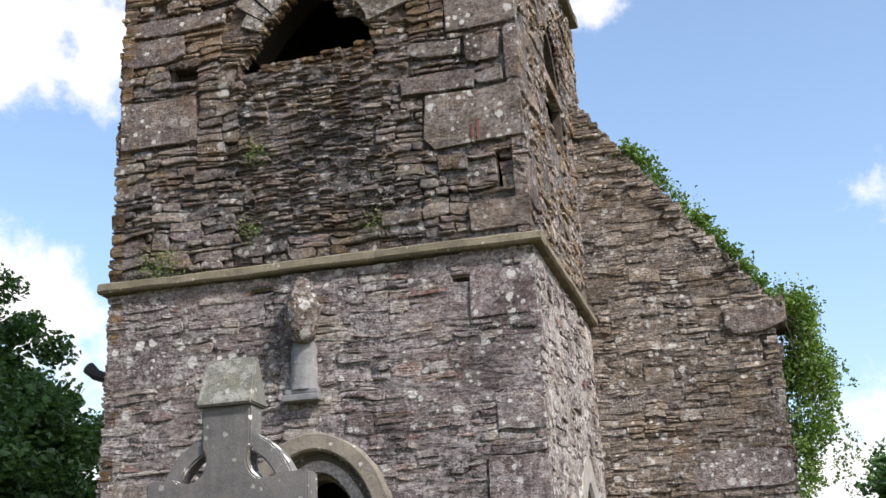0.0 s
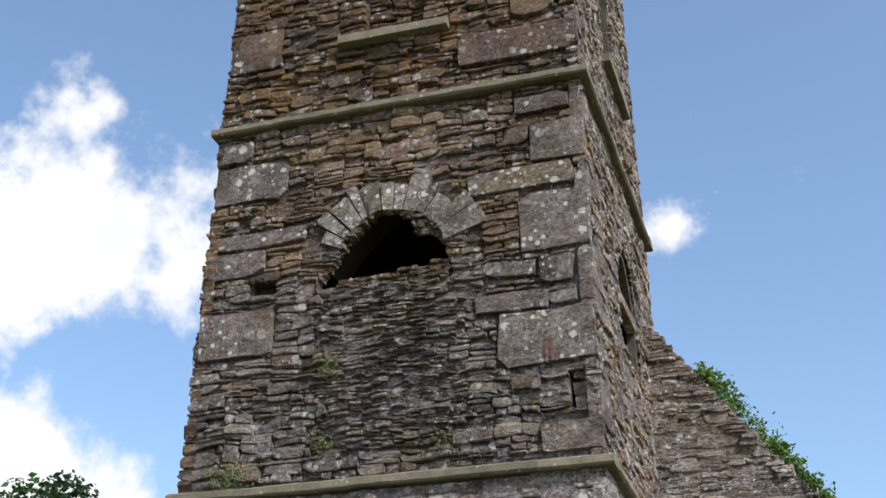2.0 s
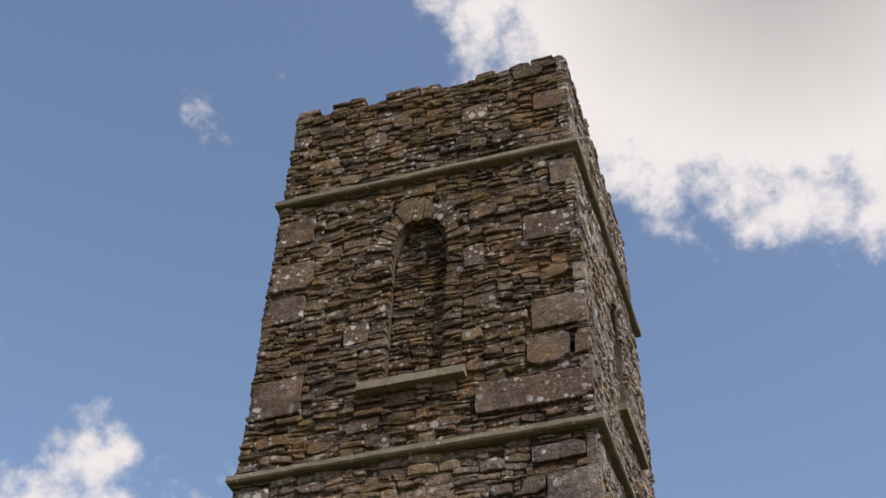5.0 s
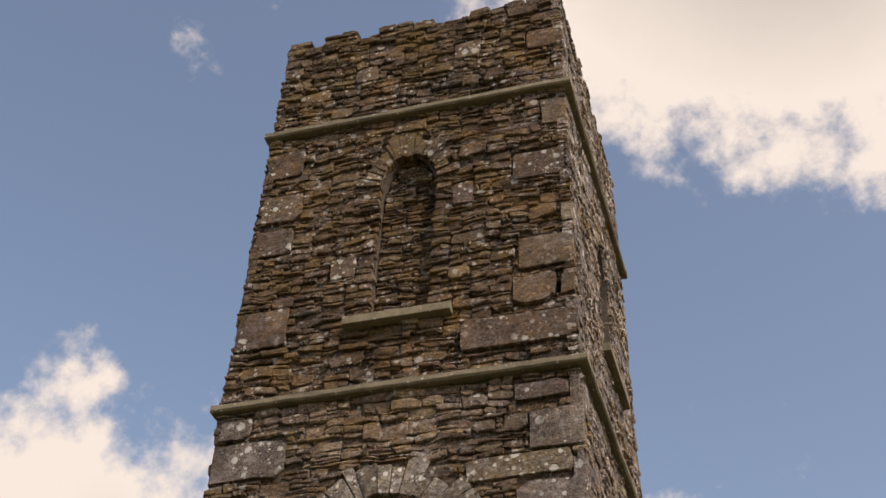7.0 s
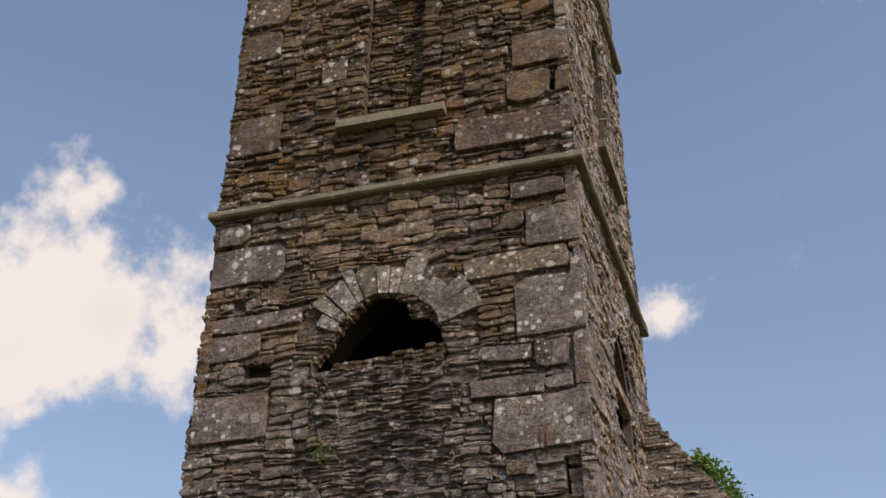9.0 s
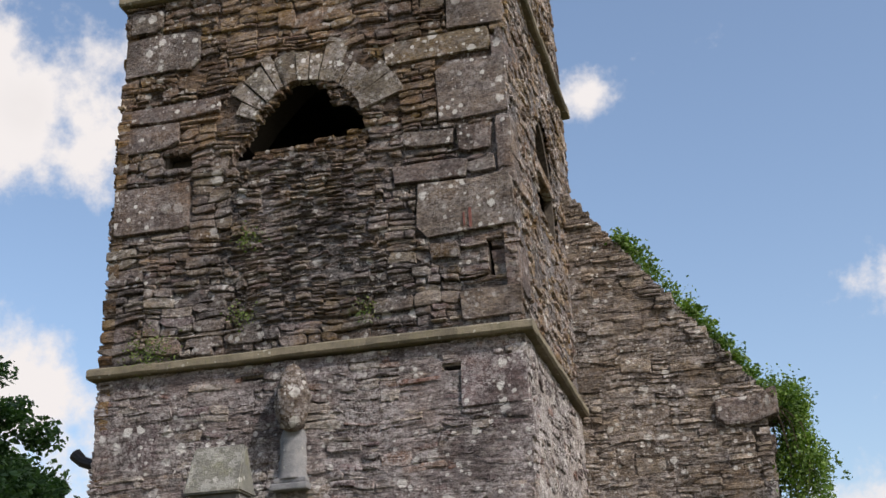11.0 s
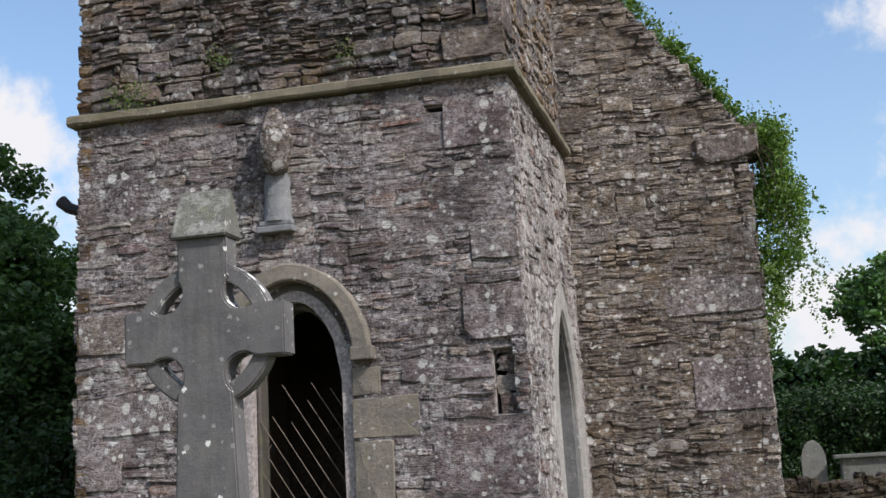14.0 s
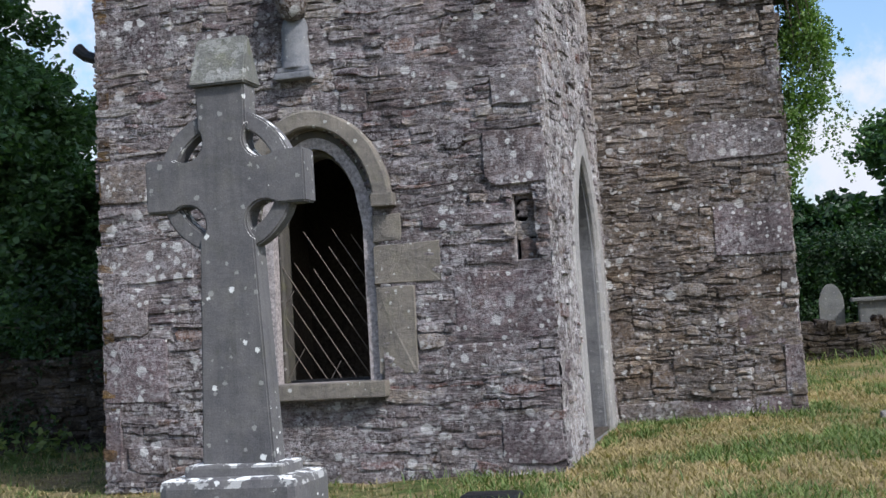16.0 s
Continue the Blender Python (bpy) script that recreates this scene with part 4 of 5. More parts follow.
def lathe(profile, where, u, d, sides=18, squash=1.0, bump=0.0):
    vs, fs = [], []
    for i, (v, r) in enumerate(profile):
        for k in range(sides):
            a = 2 * math.pi * k / sides
            rr = r * (1 + bump * noise.noise((math.cos(a) * 4, math.sin(a) * 4, v * 9)))
            vs.append(where(u + rr * math.cos(a), v, d + rr * squash * math.sin(a)))
    for i in range(len(profile) - 1):
        for k in range(sides):
            fs.append((i * sides + k, i * sides + (k + 1) % sides, (i + 1) * sides + (k + 1) % sides, (i + 1) * sides + k))
    return vs, fs


cone = [(4.68, 0.0), (4.69, 0.07), (4.72, 0.12), (4.82, 0.165), (4.95, 0.185), (5.06, 0.19), (5.1, 0.185), (5.12, 0.165), (5.14, 0.175), (5.2, 0.165), (5.3, 0.12), (5.37, 0.07), (5.42, 0.0)]
part("cone", mesh_of("cone", *lathe(cone, on_front, -2.55, 0.13, 24, 0.95, 0.16), M_NAVE, True), bracket, "lichened ochre cone with a cap")
part("corbel", mesh_of("corbel", *lathe([(4.2, 0.175), (4.23, 0.165), (4.35, 0.155), (4.5, 0.145), (4.62, 0.15), (4.72, 0.12)], on_front, -2.58, 0.0, 20, 0.8), M_CORBEL, True), bracket, "smooth blue-grey tapered shaft")
part("base_moulding", box_mesh("base_moulding", M_CORBEL, -2.79, -0.14, 4.08, -2.38, 0.08, 4.15, 0.015, taper), bracket)
part("base_moulding", box_mesh("base_moulding", M_CORBEL, -2.765, -0.11, 4.155, -2.4, 0.08, 4.21, 0.015, taper), bracket)

for u, v0, v1, w in ((-0.6, 6.78, 6.93, 0.022), (-0.53, 6.75, 6.98, 0.035)):
    part("paint_mark", box_mesh("paint_mark", M_RED, u, -0.03, v0, u + w, -0.024, v1, 0.002, lambda x, y, z: taper(x + 0.02 * noise.noise((z * 12, x * 5, 0)), y, z), 0), tower, "faded red paint streak")
# tall pointed doorway in the right-hand wall
door = part("doorway", box_mesh("doorway", M_REVEAL, -0.75, DOOR_C - 0.95, -0.2, -0.03, DOOR_C + 0.95, 0.06, 0.01), tower, "tall narrow pointed doorway of pale stone")
placed("door_surround", arch_band(DOOR_C, 2.2, DOOR_HW - 0.02, 1.12, DOOR_HW + 0.36, 1.5, 1.45, 0.0, -0.06, 0.012, splay=0.02), on_right, M_PALE, door, "chamfered pale limestone surround")
placed("door_reveal", arch_band(DOOR_C, 2.2, DOOR_HW - 0.035, 1.1, DOOR_HW + 0.06, 1.2, 1.45, 0.0, -0.74, -0.063), on_right, M_REVEAL, door, "smooth grey inner reveal")
# iron spout high on the far edge of the tower
spout = part("spout", mesh_of("spout", *tube([(-4.7, 0.35, 4.58), (-5.0, 0.35, 4.62), (-5.15, 0.35, 4.68), (-5.25, 0.35, 4.77)], [0.06, 0.06, 0.065, 0.075], 10), M_DARKIRON), tower, "short black iron waterspout")

# ---- the nave ----
nave = thing("church_nave", "ruined brown slate-rubble nave gable with ivy and missing roof", "church wall")
NAVE_R, NAVE_L = 2.3, -6.95


def gable(u):
    c = -2.46
    return 5.62 + max(0.0, (NAVE_R - abs(u - c) - c if u > c else u - NAVE_L)) * 1.33


strip_wall("wall", on_nave, -0.35, NAVE_R - 0.045, -0.4, lambda u: gable(u) - 0.12, [], 0.8, M_MORTAR, nave)
strip_wall("wall", on_nave, NAVE_L, -W + 0.1, -0.4, lambda u: gable(u) - 0.12, [], 0.8, M_MORTAR, nave)
part("wall", box_mesh("wall", M_MORTAR, NAVE_R - 0.85, NAVE_Y + 0.8, -0.4, NAVE_R - 0.045, NAVE_Y + 14, 5.2, 0.0), nave)
part("wall", box_mesh("wall", M_MORTAR, NAVE_L, NAVE_Y + 0.8, -0.4, NAVE_L + 0.8, NAVE_Y + 14, 5.2, 0.0), nave)
NAVE_BLOCKS = ((1.34, 2.09, 2.3, 2.74), (2.1, 0.41, 2.32, 0.98), (1.1, 3.29, 2.28, 3.78), (0.02, 0.1, 0.9, 0.34), (0.92, 0.08, 1.7, 0.32), (1.72, 0.1, 2.32, 0.36), (1.57, 0.99, 2.28, 1.5), (2.12, 1.55, 2.3, 2.05), (2.12, 4.0, 2.28, 4.5))
nave_taken = [rect_block(r) for r in NAVE_BLOCKS] + [rect_block((1.62, 5.24, 2.4, 5.58)), rect_block((2.08, 4.86, 2.28, 5.2))]
nave_taken.append(lambda v: [(NAVE_R - (v - 5.62) / 1.33 + 0.02 * math.sin(v * 37), 9)] if v > 5.62 else [])
nave_stones = lay_rubble(-0.2, NAVE_R, -0.05, 8.7, all_blocks(nave_taken), 0.03, 0.13, 0.1, 0.4, (-0.022, 0.014), 0.007, 1.2, 0.015, 0.035)
nave_stones.sort(key=lambda st: st[-1][1])
for st in nave_stones[:160]:
    single("stone", st, on_nave, M_NAVE, nave)
joined("rubble", nave_stones[160:], on_nave, M_NAVE, nave)
pointing("pointing", on_nave, -0.1, NAVE_R - 0.03, -0.05, 8.5, -0.012, 0.042, all_blocks([nave_taken[-1], nave_taken[-2]]), M_POINT_NAVE, nave, 0.03, 0.02, seed=12.0)
for r in NAVE_BLOCKS:
    single("stone_block", stone(r[0], r[1], r[2], r[3] - 0.01, rng.uniform(-0.01, 0.012), 0.01, True), on_nave, M_BLOCK_LOW, nave)
for i in range(5):
    single("stone", stone(2.1, 4.87 + i * 0.065, 2.27, 4.925 + i * 0.065, rng.uniform(-0.06, 0.0)), on_nave, M_NAVE, nave)
side = lay_rubble(NAVE_Y, NAVE_Y + 14, -0.1, 5.2, lambda v: [], 0.08, 0.2, 0.2, 0.6, (-0.02, 0.03))
joined("rubble", side, lambda u, v, d: (NAVE_R + d, u, v), M_NAVE, nave)
# kneeler stone at the foot of the gable
kn = part("kneeler", box_mesh("kneeler", M_BLOCK, 1.64, NAVE_Y - 0.06, 5.22, 2.42, NAVE_Y + 0.7, 5.58, 0.05, lambda x, y, z: (x, y, z + max(0, x - 2.1) * 0.35 - max(0, 5.4 - z) * (x < 1.75) * -0.4), 6), nave, "projecting dressed kneeler stone")
# stepped broken slates along the gable's edge
edge = []
u = 0.0
while u < 2.2:
    w = rng.uniform(0.12, 0.3)
    z = gable(u + w) - 0.14
    for k in range(rng.choice((2, 3, 4))):
        h = rng.uniform(0.035, 0.07)
        st = stone(u - rng.uniform(0, 0.1), z, u + w, z + h, rng.uniform(-0.02, 0.06), 0.015)
        edge.append([(a, b, -0.75 if d < -0.1 else d) for a, b, d in st])
        z += h
    u += w * 0.7
joined("gable_edge", edge, on_nave, M_NAVE, nave)

# ---- the celtic cross ----
cross = thing("celtic_cross", "tall grey limestone ringed cross gravestone spotted with white lichen", "gravestone", (-1.25, -4.75, ground_z(-1.25, -4.75)))
CB = cross.location.z


def outline_mesh(name, pts, y0, y1, mat, bevel=0.012):
    bm = bmesh.new()
    f = bm.faces.new([bm.verts.new((x, y0, z - CB)) for x, z in pts])
    got = bmesh.ops.extrude_face_region(bm, geom=[f])
    for v in got["geom"]:
        if isinstance(v, bmesh.types.BMVert):
            v.co.y = y1
    bmesh.ops.recalc_face_normals(bm, faces=bm.faces)
    bmesh.ops.bevel(bm, geom=[e for e in bm.edges if e.calc_face_angle(0) > 0.45], offset=bevel, segments=2, affect="EDGES")
    me = bpy.data.meshes.new(name)
    bm.to_mesh(me)
    bm.free()
    me.materials.append(mat)
    return me


HZ, TH = 2.47, 0.095


def cross_outline():
    """Shaft and arms, with round scoops in the four armpits."""
    pts = [(-0.245, 0.66), (0.245, 0.66)]
    r, c = 0.128, 0.268
    for sx, sz in ((1, -1), (1, 1), (-1, 1), (-1, -1)):
        arm = [(sx * 0.545, HZ + sz * 0.17)]
        scoop = [(sx * (c + r * math.cos(a)), HZ + sz * (c + r * math.sin(a))) for a in np.linspace(radians(-48), radians(-222), 13)]
        top = [(sx * 0.17, 3.09)] if sz > 0 else []
        seq = arm + [(sx * 0.37, HZ + sz * 0.17)] + scoop
        if sz > 0:
            seq += [(sx * 0.165, HZ + sz * 0.36)] + top
        else:
            seq += [(sx * 0.185, HZ + sz * 0.37)]
        pts += seq if (sx, sz) in ((1, 1), (-1, -1)) else seq[::-1]
    return pts


part("cross_body", outline_mesh("cross_body", cross_outline(), -TH, TH, M_CROSS), cross)
for a0 in (0, 90, 180, 270):
    ring = []
    for a in np.linspace(radians(a0 + 14), radians(a0 + 76), 12):
        ring.append((0.465 * math.cos(a), HZ + 0.465 * math.sin(a)))
    for a in np.linspace(radians(a0 + 76), radians(a0 + 14), 12):
        ring.append((0.355 * math.cos(a), HZ + 0.355 * math.sin(a)))
    part("ring_quadrant", outline_mesh("ring_quadrant", ring, -TH * 0.7, TH * 0.7, M_CROSS), cross)
bm = bmesh.new()
bmesh.ops.create_cube(bm, size=1.0)
for v in bm.verts:
    t = 1 if v.co.z > 0 else 0
    v.co = Vector((v.co.x * (0.388 if not t else 0.352), v.co.y * (0.28 if not t else 0.03), (3.085 if not t else 3.41) - CB))
bmesh.ops.bevel(bm, geom=list(bm.edges), offset=0.012, segments=2, affect="EDGES")
me = bpy.data.meshes.new("cap_stone")
bm.to_mesh(me)
bm.free()
me.materials.append(M_CAP)
part("cap_stone", me, cross, "gabled cap stone with white lichen")
for z0, z1, hw, hd, ch in ((-0.3, 0.3, 0.5, 0.36, 0.03), (0.3, 0.62, 0.46, 0.3, 0.06), (0.62, 0.69, 0.33, 0.18, 0.02)):
    part("plinth", box_mesh("plinth", M_CROSS, -hw, -hd, z0, hw, hd, z1 - CB, ch), cross)

# ---- plants ----


def leaf_mesh(name, centres, size, mat, flat=0.3, hang=0.0, seed=1):
    """Many small folded leaves at the given places."""
    g = np.random.default_rng(seed)
    c = np.asarray(centres, dtype=float)
    n = len(c)
    s = size * g.uniform(0.55, 1.35, (n, 1))
    a = g.normal(size=(n, 3))
    a[:, 2] = a[:, 2] * flat - hang
    a /= np.linalg.norm(a, axis=1, keepdims=True)
    b = np.cross(a, g.normal(size=(n, 3)))
    b /= np.linalg.norm(b, axis=1, keepdims=True)
    k = np.cross(a, b)
    tip, base = c + a * s, c - a * s * 0.7
    l, r = c + b * s * 0.55 + k * s * 0.18, c - b * s * 0.55 + k * s * 0.18
    verts = np.stack([base, r, tip, l], 1).reshape(-1, 3)
    idx = np.arange(n) * 4
    faces = np.concatenate([np.stack([idx, idx + 1, idx + 2], 1), np.stack([idx, idx + 2, idx + 3], 1)])
    return mesh_of(name, verts.tolist(), faces.tolist(), mat)


def tree(name, label, at, height, crown, seed, mat, leaves=16000, size=0.12, low=0.15, group="", inner=0):
    """A trunk, forking limbs and a ragged crown of leaf clumps."""
    r = random.Random(seed)
    g = np.random.default_rng(seed)
    base = Vector((*at, ground_z(*at) - 0.1))
    top = thing(name, label, "tree", base, group)
    tr = height * 0.028
    path = [Vector((0, 0, 0)), Vector((r.uniform(-.1, .1), r.uniform(-.1, .1), height * 0.2)), Vector((r.uniform(-.3, .3), r.uniform(-.3, .3), height * 0.5)), Vector((r.uniform(-.5, .5), r.uniform(-.5, .5), height * 0.85))]
    vs, fs = tube(path, [tr, tr * 0.8, tr * 0.5, tr * 0.15], 9)
    ends = []
    for i in range(34):
        h = height * r.uniform(low + 0.05, 0.82)
        a = r.uniform(0, 2 * math.pi)
        k = math.sin(math.pi * min(1, max(0.12, (h / height - low) / (1 - low)))) ** 0.6
        reach = crown * k * r.uniform(0.55, 1.0)
        p0 = Vector((0, 0, h * 0.8))
        p1 = Vector((math.cos(a) * reach * 0.5, math.sin(a) * reach * 0.5, h * 0.95 + 0.1))
        p2 = Vector((math.cos(a) * reach, math.sin(a) * reach, h * 1.05 + r.uniform(-.2, .5)))
        v2, f2 = tube([p0, p1, p2], [tr * 0.35, tr * 0.2, tr * 0.06], 5)
        fs += [tuple(q + len(vs) for q in f) for f in f2]
        vs += v2
        for q in range(5):
            ends.append(p1.lerp(p2, r.uniform(0.2, 1.15)) + Vector((r.gauss(0, .35), r.gauss(0, .35), r.gauss(0, .35))) * crown * 0.25)
    for q in range(14):
        ends.append(path[3] + Vector((r.gauss(0, 1), r.gauss(0, 1), r.uniform(-1, 1))) * crown * 0.25)
    for q in range(inner):
        d = Vector((r.gauss(0, 1), r.gauss(0, 1), r.gauss(0, 1))).normalized() * r.uniform(0.2, 1.0)
        ends.append(Vector((d.x * crown * 0.9, d.y * crown * 0.9, height * (0.54 + low * 0.5 + d.z * 0.42))))
    part("trunk", mesh_of("trunk", vs, fs, M_BARK), top)
    per = leaves // len(ends)
    pts = []
    for e in ends:
        rad = crown * r.uniform(0.12, 0.26)
        d = g.normal(size=(per, 3))
        d /= np.linalg.norm(d, axis=1, keepdims=True)
        pts.append(np.array(e) + d * rad * g.uniform(0.35, 1.1, (per, 1)) * np.array([1, 1, 0.7]))
    tagged(part("crown", leaf_mesh("crown", np.concatenate(pts), size, mat, 0.4, 0.2, seed), top), kind="stuff")
    return top


tree("broadleaf_tree", "large dark green broadleaf tree beyond the boundary wall", (-13.1, 8.5), 9.3, 3.25, 3, M_LEAF, 140000, 0.085, 0.02, inner=260)
tree("broadleaf_tree", "dense dark broadleaf tree with low branches", (-11.1, 9.6), 5.3, 2.4, 8, M_LEAF, 60000, 0.08, 0.0, inner=70)
tree("broadleaf_tree", "tall shaded broadleaf tree deep in the boundary wood", (-19, 13), 9.5, 5.5, 5, M_LEAF_SHADE, 16000, 0.2, 0.02)
tree("broadleaf_tree", "shaded broadleaf tree with dense foliage", (-14.5, 15.5), 7.0, 4.0, 9, M_LEAF_SHADE, 16000, 0.18, 0.0)
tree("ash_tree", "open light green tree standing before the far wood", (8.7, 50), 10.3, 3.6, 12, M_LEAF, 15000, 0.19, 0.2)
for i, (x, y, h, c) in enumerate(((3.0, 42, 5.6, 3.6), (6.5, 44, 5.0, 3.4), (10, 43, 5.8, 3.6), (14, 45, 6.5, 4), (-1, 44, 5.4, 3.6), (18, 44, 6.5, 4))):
    tree("hedge_tree", "dark dense hedgerow tree at the meadow's end", (x, y), h, c, 20 + i, M_LEAF_SHADE, 20000, 0.22, -0.1, "far hedgerow")
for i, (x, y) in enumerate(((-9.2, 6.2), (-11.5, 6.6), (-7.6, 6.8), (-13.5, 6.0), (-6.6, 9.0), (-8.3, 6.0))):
    tree("shrub", "dark leafy shrub behind the boundary wall", (x, y), 2.9, 1.5, 40 + i, M_LEAF_SHADE if i % 2 else M_LEAF, 7000, 0.07, -0.1, "boundary shrubs")

hedge = thing("hedge", "dense dark overgrown hedge closing the meadow", "hedge", (8, 37, ground_z(8, 37)))
gh = np.random.default_rng(77)
hp = []
for i in range(620):
    x = gh.uniform(-12, 14)
    top = 3.5 + 0.7 * noise.noise((x * 0.35, 1.0, 2.0)) + 0.5 * noise.noise((x * 1.1, 4.0, 2.0))
    hp.append(np.array([x, gh.uniform(-1.2, 1.2), top * gh.uniform(0.0, 1.0) ** 0.8 - 0.3]) + gh.normal(size=(130, 3)) * np.array([0.4, 0.35, 0.28]))
tagged(part("leaves", leaf_mesh("leaves", np.concatenate(hp), 0.1, M_LEAF_SHADE, 0.5, 0.2, 5), hedge), kind="stuff")
# ivy and creepers on the nave
ivy = thing("ivy", "bright green ivy hanging over the broken nave corner", "climbing plant", (2.4, NAVE_Y + 0.3, 4.5))
g = np.random.default_rng(4)
pts = []
for i in range(150):
    z = 5.75 - 2.9 * g.beta(1.1, 1.9)
    f = (5.75 - z) / 2.95
    out = 0.08 + 0.5 * math.sin(math.pi * min(1, 0.16 + f * 0.95)) ** 0.9
    c = np.array([NAVE_R + out * g.uniform(0.0, 1.0) ** 0.8, NAVE_Y + g.uniform(0.0, 1.3), z])
    pts.append(c + g.normal(size=(75, 3)) * np.array([0.065, 0.12, 0.12]))
for i in range(15):
    z0 = g.uniform(3.4, 5.0)
    x0, y0 = NAVE_R + g.uniform(0.38, 0.72), NAVE_Y + g.uniform(0, 1.2)
    k = np.linspace(0, 1, 40)[:, None]
    pts.append(np.array([x0, y0, z0]) + k * np.array([g.uniform(-.1, .28), 0, -g.uniform(.3, .65)]) + g.normal(size=(40, 3)) * 0.03)
ivy_pts = np.concatenate(pts)
tagged(part("foliage", leaf_mesh("foliage", ivy_pts - np.array(ivy.location), 0.032, M_IVY, 0.5, 0.5, 6), ivy), kind="stuff")
vs, fs = [], []
for i in range(16):
    x, y = NAVE_R + g.uniform(0.03, 0.5), NAVE_Y + g.uniform(0.1, 1.0)
    p = [Vector((NAVE_R + 0.02, y, 5.6)), Vector((x, y, 5.2)), Vector((x + 0.05, y, 4.8)), Vector((x + g.uniform(-.1, .25), y, g.uniform(3.7, 4.5)))]
    v2, f2 = tube([q - ivy.location for q in p], [0.012, 0.01, 0.006, 0.002], 4)
    fs += [tuple(q + len(vs) for q in f) for f in f2]
    vs += v2
tagged(part("stem_tangle", mesh_of("stem_tangle", vs, fs, M_BARK), ivy), kind="stuff")
coping = thing("gable_creeper", "green creeper and weeds growing along the sloping gable top", "climbing plant", (1.3, NAVE_Y + 0.4, gable(1.3)))
pts = []
for i in range(120):
    u = 0.5 + 1.95 * g.uniform(0, 1) ** 0.9
    thick = 0.1 + 0.2 * max(0, 1 - abs(u - 0.85) / 0.35) + 0.1 * max(0, 1 - abs(u - 1.45) / 0.3)
    c = np.array([u + 0.05, NAVE_Y + g.uniform(0.05, 0.75), gable(u) + g.uniform(-0.1, 1.0) * thick])
    pts.append(c + g.normal(size=(45, 3)) * np.array([0.06, 0.1, 0.05]))
for u in (1.42, 1.55):
    k = np.linspace(0, 1, 26)[:, None]
    pts.append(np.array([u, NAVE_Y + 0.3, gable(u)]) + k * np.array([0.03, 0, 0.5 if u < 1.5 else 0.32]) + g.normal(size=(26, 3)) * np.array([0.05, 0.03, 0.03]) * (0.4 + k))
tagged(part("foliage", leaf_mesh("foliage", np.concatenate(pts) - np.array(coping.location), 0.035, M_IVY, 0.6, -0.1, 9), coping), kind="stuff")

creeper = thing("dark_ivy", "dark ivy sprawling over the shaded boundary wall", "climbing plant", (-9.5, 4.5, 0.6))
cp = []
for i in range(150):
    c = np.array([gh.uniform(-5.6, 2.9), gh.uniform(-0.1, 0.5), gh.uniform(-0.5, 1.15)])
    if noise.noise((c[0] * 0.9, c[2] * 1.4, 6.0)) > -0.05:
        cp.append(c + gh.normal(size=(55, 3)) * np.array([0.2, 0.07, 0.16]))
tagged(part("leaves", leaf_mesh("leaves", np.concatenate(cp), 0.045, M_LEAF_SHADE, 0.5, 0.3, 15), creeper), kind="stuff")
for k, (x, y) in enumerate(((-8.6, 3.4), (-7.9, 3.7), (-9.6, 3.6))):
    dock = thing("dock_plant", "broad-leaved dock weed in the grass by the wall", "plant", (x, y, ground_z(x, y)), "dock weeds")
    dp = gh.normal(size=(110, 3)) * np.array([0.22, 0.2, 0.14]) + np.array([0, 0, 0.25])
    tagged(part("leaves", leaf_mesh("leaves", dp, 0.07, M_GRASS, 0.6, -0.2, 60 + k), dock), kind="stuff")
# tufts on the ledges
for u, v, n, s in ((-4.35, Z1 + 0.12, 260, 0.14), (-3.2, Z1 + 0.42, 110, 0.08), (-3.15, 6.95, 130, 0.09), (-1.75, Z1 + 0.3, 90, 0.09), (-4.2, 5.75, 90, 0.1)):
    at = Vector(on_front(u, v, 0.05))
    tuft = thing("wall_fern", "small green weed tuft rooted in the wall joints", "plant", at, "wall weeds")
    p = g.normal(size=(n, 3)) * np.array([s, 0.03, s * 0.8]) + np.array([0, -0.03, 0])
    tagged(part("fronds", leaf_mesh("fronds", p, 0.02, M_GRASS, 0.8, 0.3, int(abs(u) * 100)), tuft), kind="stuff")

# ---- churchyard wall, stones ----


def dry_wall(name, label, a, b, height, thick, seed, mat):
    top = thing(name, label, "stone wall", (0, 0, 0))
    a, b = Vector(a), Vector(b)
    along = (b - a).normalized()
    across = Vector((along.y, -along.x))
    length = (b - a).length

    def where(u, v, d):
        p = a + along * u + across * d
        return (p.x, p.y, ground_z(p.x, p.y) - 0.1 + v)
    core = strip_wall("core", where, 0, length, 0, lambda u: height - 0.15 + 0.12 * noise.noise((u * 0.8, seed, 0)), [], thick, M_MORTAR, top)
    for sign in (1,):
        st = lay_rubble(0, length, 0.0, height, lambda v: [], 0.08, 0.2, 0.15, 0.5, (-0.03, 0.05), 0.015, 1.0, 0.05, 0.08)
        joined("stones", st, where, mat, top)
    cap = []
    u = 0
    while u < length:
        w = rng.uniform(0.15, 0.4)
        z = height - 0.12 + 0.1 * noise.noise((u * 0.8, seed, 0))
        s = stone(u, z, u + w - 0.01, z + rng.uniform(0.1, 0.25), rng.uniform(-0.05, 0.08), 0.03)
        cap.append([(x, y, -thick - 0.04 if d < -0.1 else d) for x, y, d in s])
        u += w
    joined("cap_stones", cap, where, mat, top)
    return top


dry_wall("boundary_wall", "dry-stone boundary wall under the trees, its shade put into the colour", (-16, 4.6), (-6.6, 4.9), 1.5, 0.6, 2, M_SHADE)
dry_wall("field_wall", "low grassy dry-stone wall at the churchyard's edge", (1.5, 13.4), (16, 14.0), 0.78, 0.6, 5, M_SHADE)


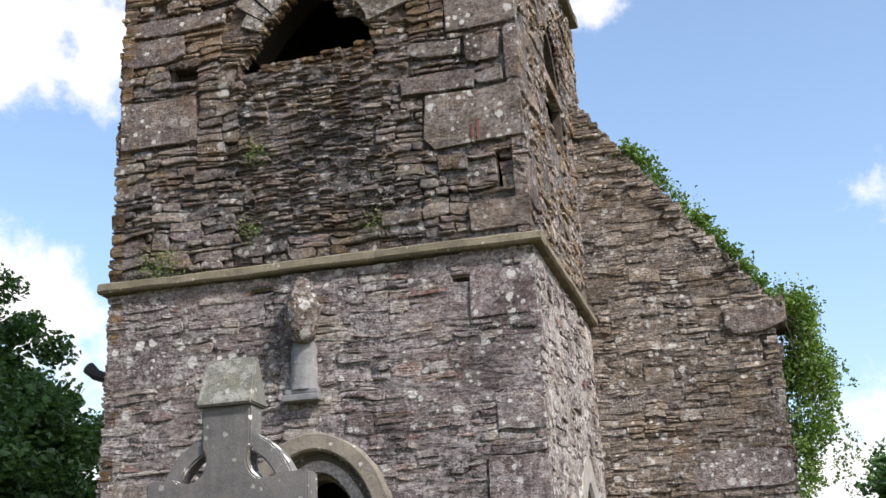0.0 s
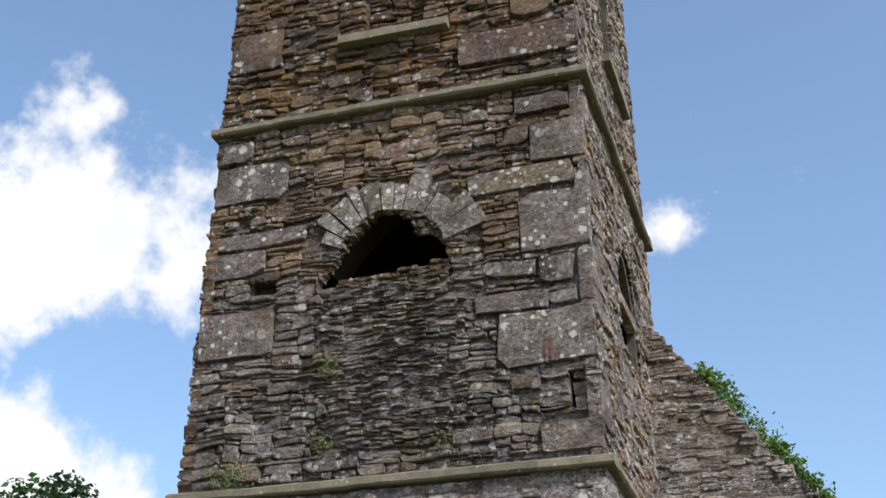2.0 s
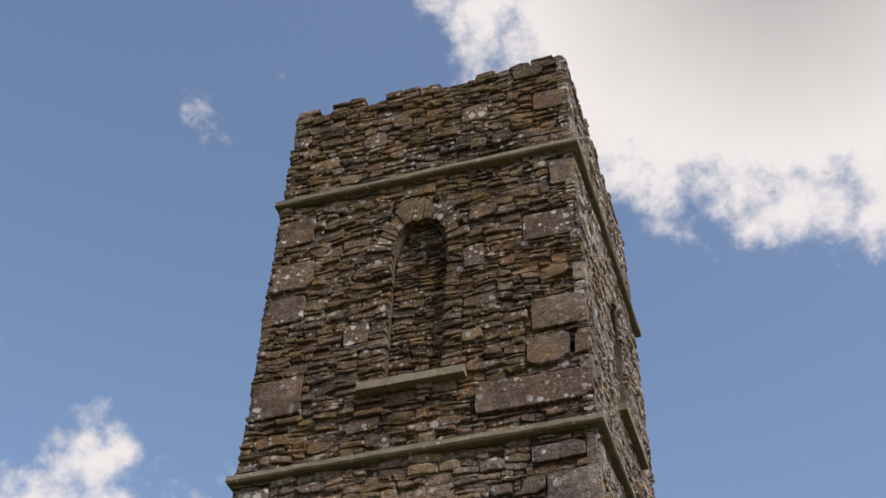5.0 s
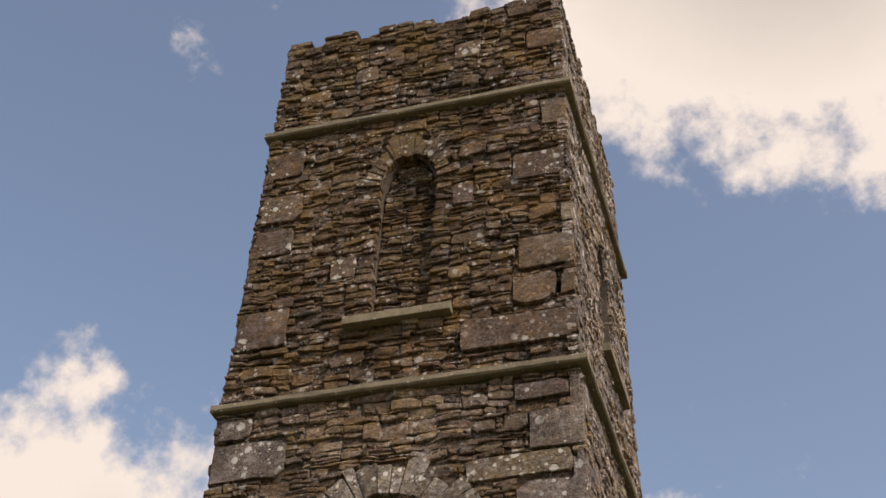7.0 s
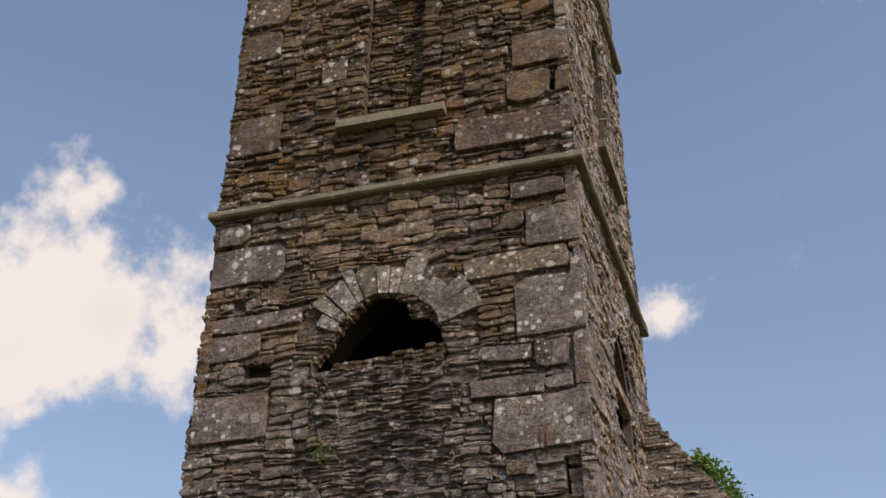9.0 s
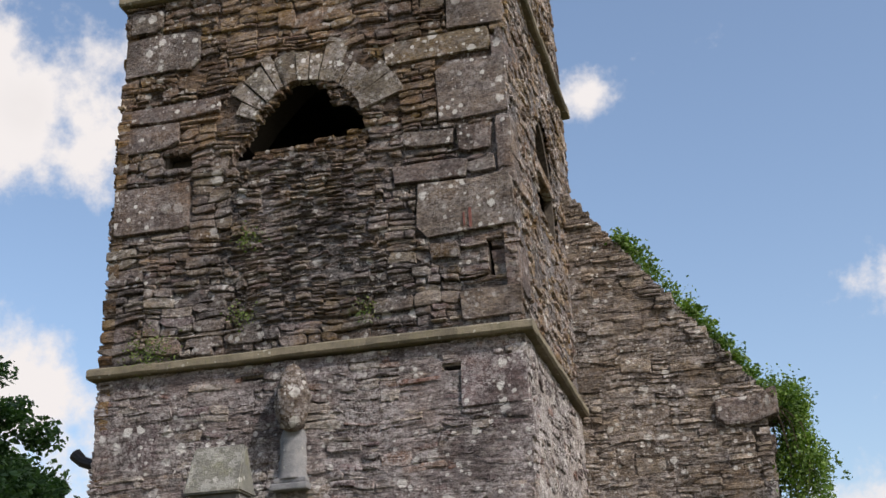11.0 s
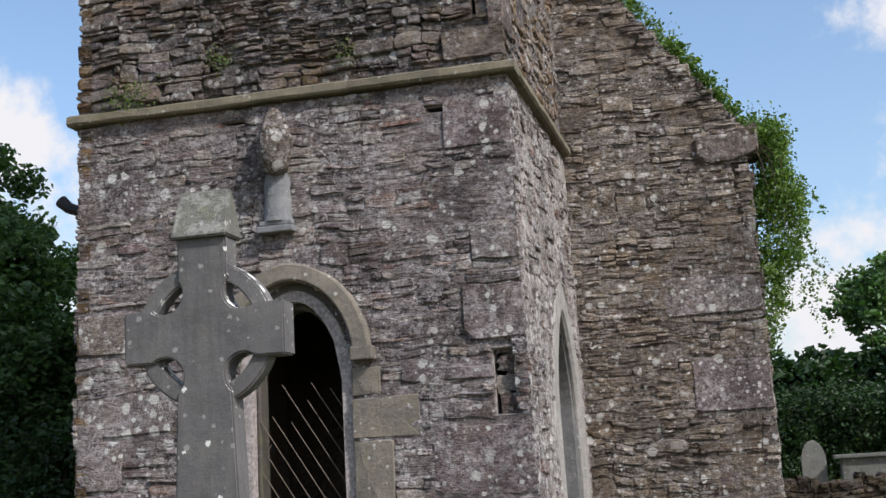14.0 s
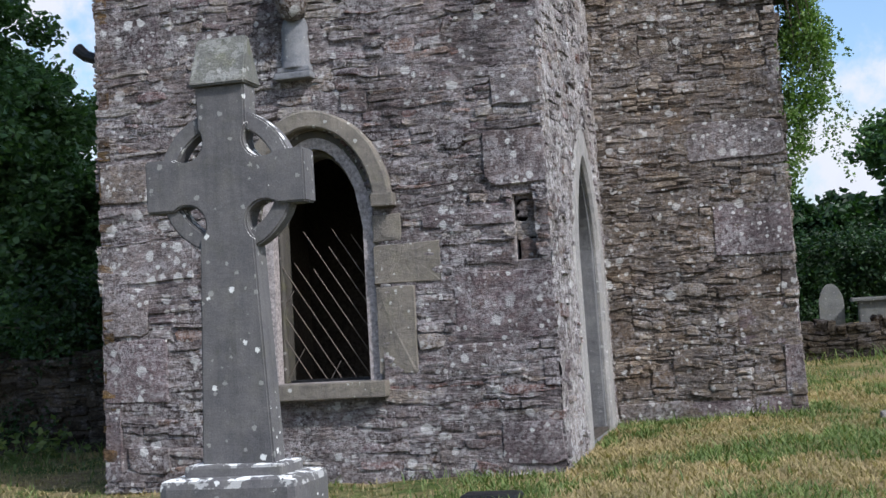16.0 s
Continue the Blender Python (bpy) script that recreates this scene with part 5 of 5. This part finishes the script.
def headstone(name, label, x, y, w, h, t, mat, pointed=True):
    top = thing(name, label, "gravestone", (x, y, ground_z(x, y)))
    pts = [(-w / 2, -0.3), (w / 2, -0.3), (w / 2, h * 0.7)]
    for i in range(1, 10):
        a = i / 10
        pts.append((w / 2 * math.cos(math.pi * a), h * 0.7 + h * 0.3 * math.sin(math.pi * a) ** (1.0 if not pointed else 1.3)))
    pts.append((-w / 2, h * 0.7))
    bm = bmesh.new()
    f = bm.faces.new([bm.verts.new((px, -t / 2, pz)) for px, pz in pts])
    got = bmesh.ops.extrude_face_region(bm, geom=[f])
    for q in got["geom"]:
        if isinstance(q, bmesh.types.BMVert):
            q.co.y = t / 2
    bmesh.ops.recalc_face_normals(bm, faces=bm.faces)
    bmesh.ops.bevel(bm, geom=[e for e in bm.edges if e.calc_face_angle(0) > 0.45], offset=0.012, segments=2, affect="EDGES")
    me = bpy.data.meshes.new("slab")
    bm.to_mesh(me)
    bm.free()
    me.materials.append(mat)
    part("slab", me, top)
    return top


headstone("headstone", "upright pointed grey headstone behind the field wall", 3.17, 18.0, 0.55, 1.42, 0.1, M_GRAVE)
tomb = thing("table_tomb", "grey stone table tomb with an overhanging slab", "tomb", (4.35, 18.0, ground_z(4.35, 18)))
part("tomb_chest", box_mesh("tomb_chest", M_GRAVE, -0.6, -0.35, -0.2, 0.9, 0.35, 0.95, 0.015), tomb)
part("tomb_slab", box_mesh("tomb_slab", M_GRAVE, -0.75, -0.45, 0.952, 1.05, 0.45, 1.04, 0.02), tomb, "thin overhanging grey slab")
part("low_stone", box_mesh("low_stone", M_PALE, 3.08, 2.7, -0.05, 3.6, 3.05, 0.2, 0.05), thing("fallen_stone", "pale broken stone lying in the dry grass", "stone"))
part("slab", box_mesh("slab", M_DARKIRON, -0.62, -1.85, -0.12, -0.12, -1.55, 0.035, 0.03), thing("grave_marker", "low dark polished grave marker in the grass", "grave marker"))

# ---- grass ----


def grass(name, label, region, count, height, mat, keep, seed):
    g = np.random.default_rng(seed)
    x0, y0, x1, y1 = region
    xs, ys = g.uniform(x0, x1, count), g.uniform(y0, y1, count)
    sel = [i for i in range(count) if keep(xs[i], ys[i])]
    xs, ys = xs[sel], ys[sel]
    n = len(xs)
    zs = np.array([ground_z(x, y) + 0.05 * noise.noise((x * 0.7, y * 0.7, 3)) - 0.02 for x, y in zip(xs, ys)])
    h = height * g.uniform(0.35, 1.2, n)
    a = g.uniform(0, 2 * math.pi, n)
    lean = g.uniform(0.3, 1.6, n) * h
    wd = g.uniform(0.004, 0.009, n) * (1 + height * 2)
    p = np.stack([xs, ys, zs], 1)
    side = np.stack([np.cos(a), np.sin(a), 0 * a], 1) * wd[:, None]
    bend = np.stack([-np.sin(a) * lean, np.cos(a) * lean, h], 1)
    mid = p + bend * np.array([0.35, 0.35, 0.6])
    verts = np.stack([p - side, p + side, mid + side * 0.7, mid - side * 0.7, p + bend], 1).reshape(-1, 3)
    i = np.arange(n) * 5
    faces = [(q, q + 1, q + 2, q + 3) for q in i.tolist()] + [(q + 3, q + 2, q + 4) for q in i.tolist()]
    return tagged(new(name, mesh_of(name, verts.tolist(), faces, mat)), label, "grass", kind="stuff")


def outside(x, y):
    return not (-W - 0.05 < x < 0.05 and -0.05 < y < D) and not (NAVE_L < x < NAVE_R + 0.05 and NAVE_Y - 0.05 < y < NAVE_Y + 14) and not (-1.9 < x < -0.6 and -5.3 < y < -4.2)


def green_here(x, y):
    """Green in the open foreground and along the nave's foot, straw elsewhere."""
    return outside(x, y) and (0.12 if y < 0.9 and x > 0.7 else 0) + (0.25 if 3.4 < y < 4.1 and 0 < x < 2.4 else 0) + 0.7 * noise.noise((x * 0.55, y * 0.55, 2.0)) + 0.5 * noise.noise((x * 2.5, y * 2.5, 4.0)) + 0.3 * noise.noise((x * 8, y * 8, 6.0)) + (0.25 if y < -2.5 else 0) > 0.08


def dry_here(x, y):
    return outside(x, y) and not (green_here(x, y) and noise.noise((x * 9, y * 9, 1)) < 0.3)


grass("meadow_grass", "tufts of green meadow grass", (-9, -5, 9, 14), 52000, 0.13, M_GRASS, green_here, 1)
grass("straw_grass", "sun-bleached dry straw grass", (-9, -5, 9, 14), 95000, 0.07, M_STRAW, dry_here, 2)
grass("meadow_grass", "matted green grass of the churchyard", (-1.0, -3.2, 7.0, 8.5), 75000, 0.1, M_GRASS, green_here, 11)
grass("straw_grass", "matted dry straw grass before the tower", (-1.0, -3.2, 7.0, 8.5), 120000, 0.075, M_STRAW, dry_here, 12)
grass("tall_grass", "long grass along the foot of the walls", (-9, 2.0, 9, 14), 9000, 0.26, M_GRASS, lambda x, y: outside(x, y) and (y > 12.2 or x < -5 and y > 3.2 or y > 3.5 and x < 2.5 and rng.random() < 0.3), 3)
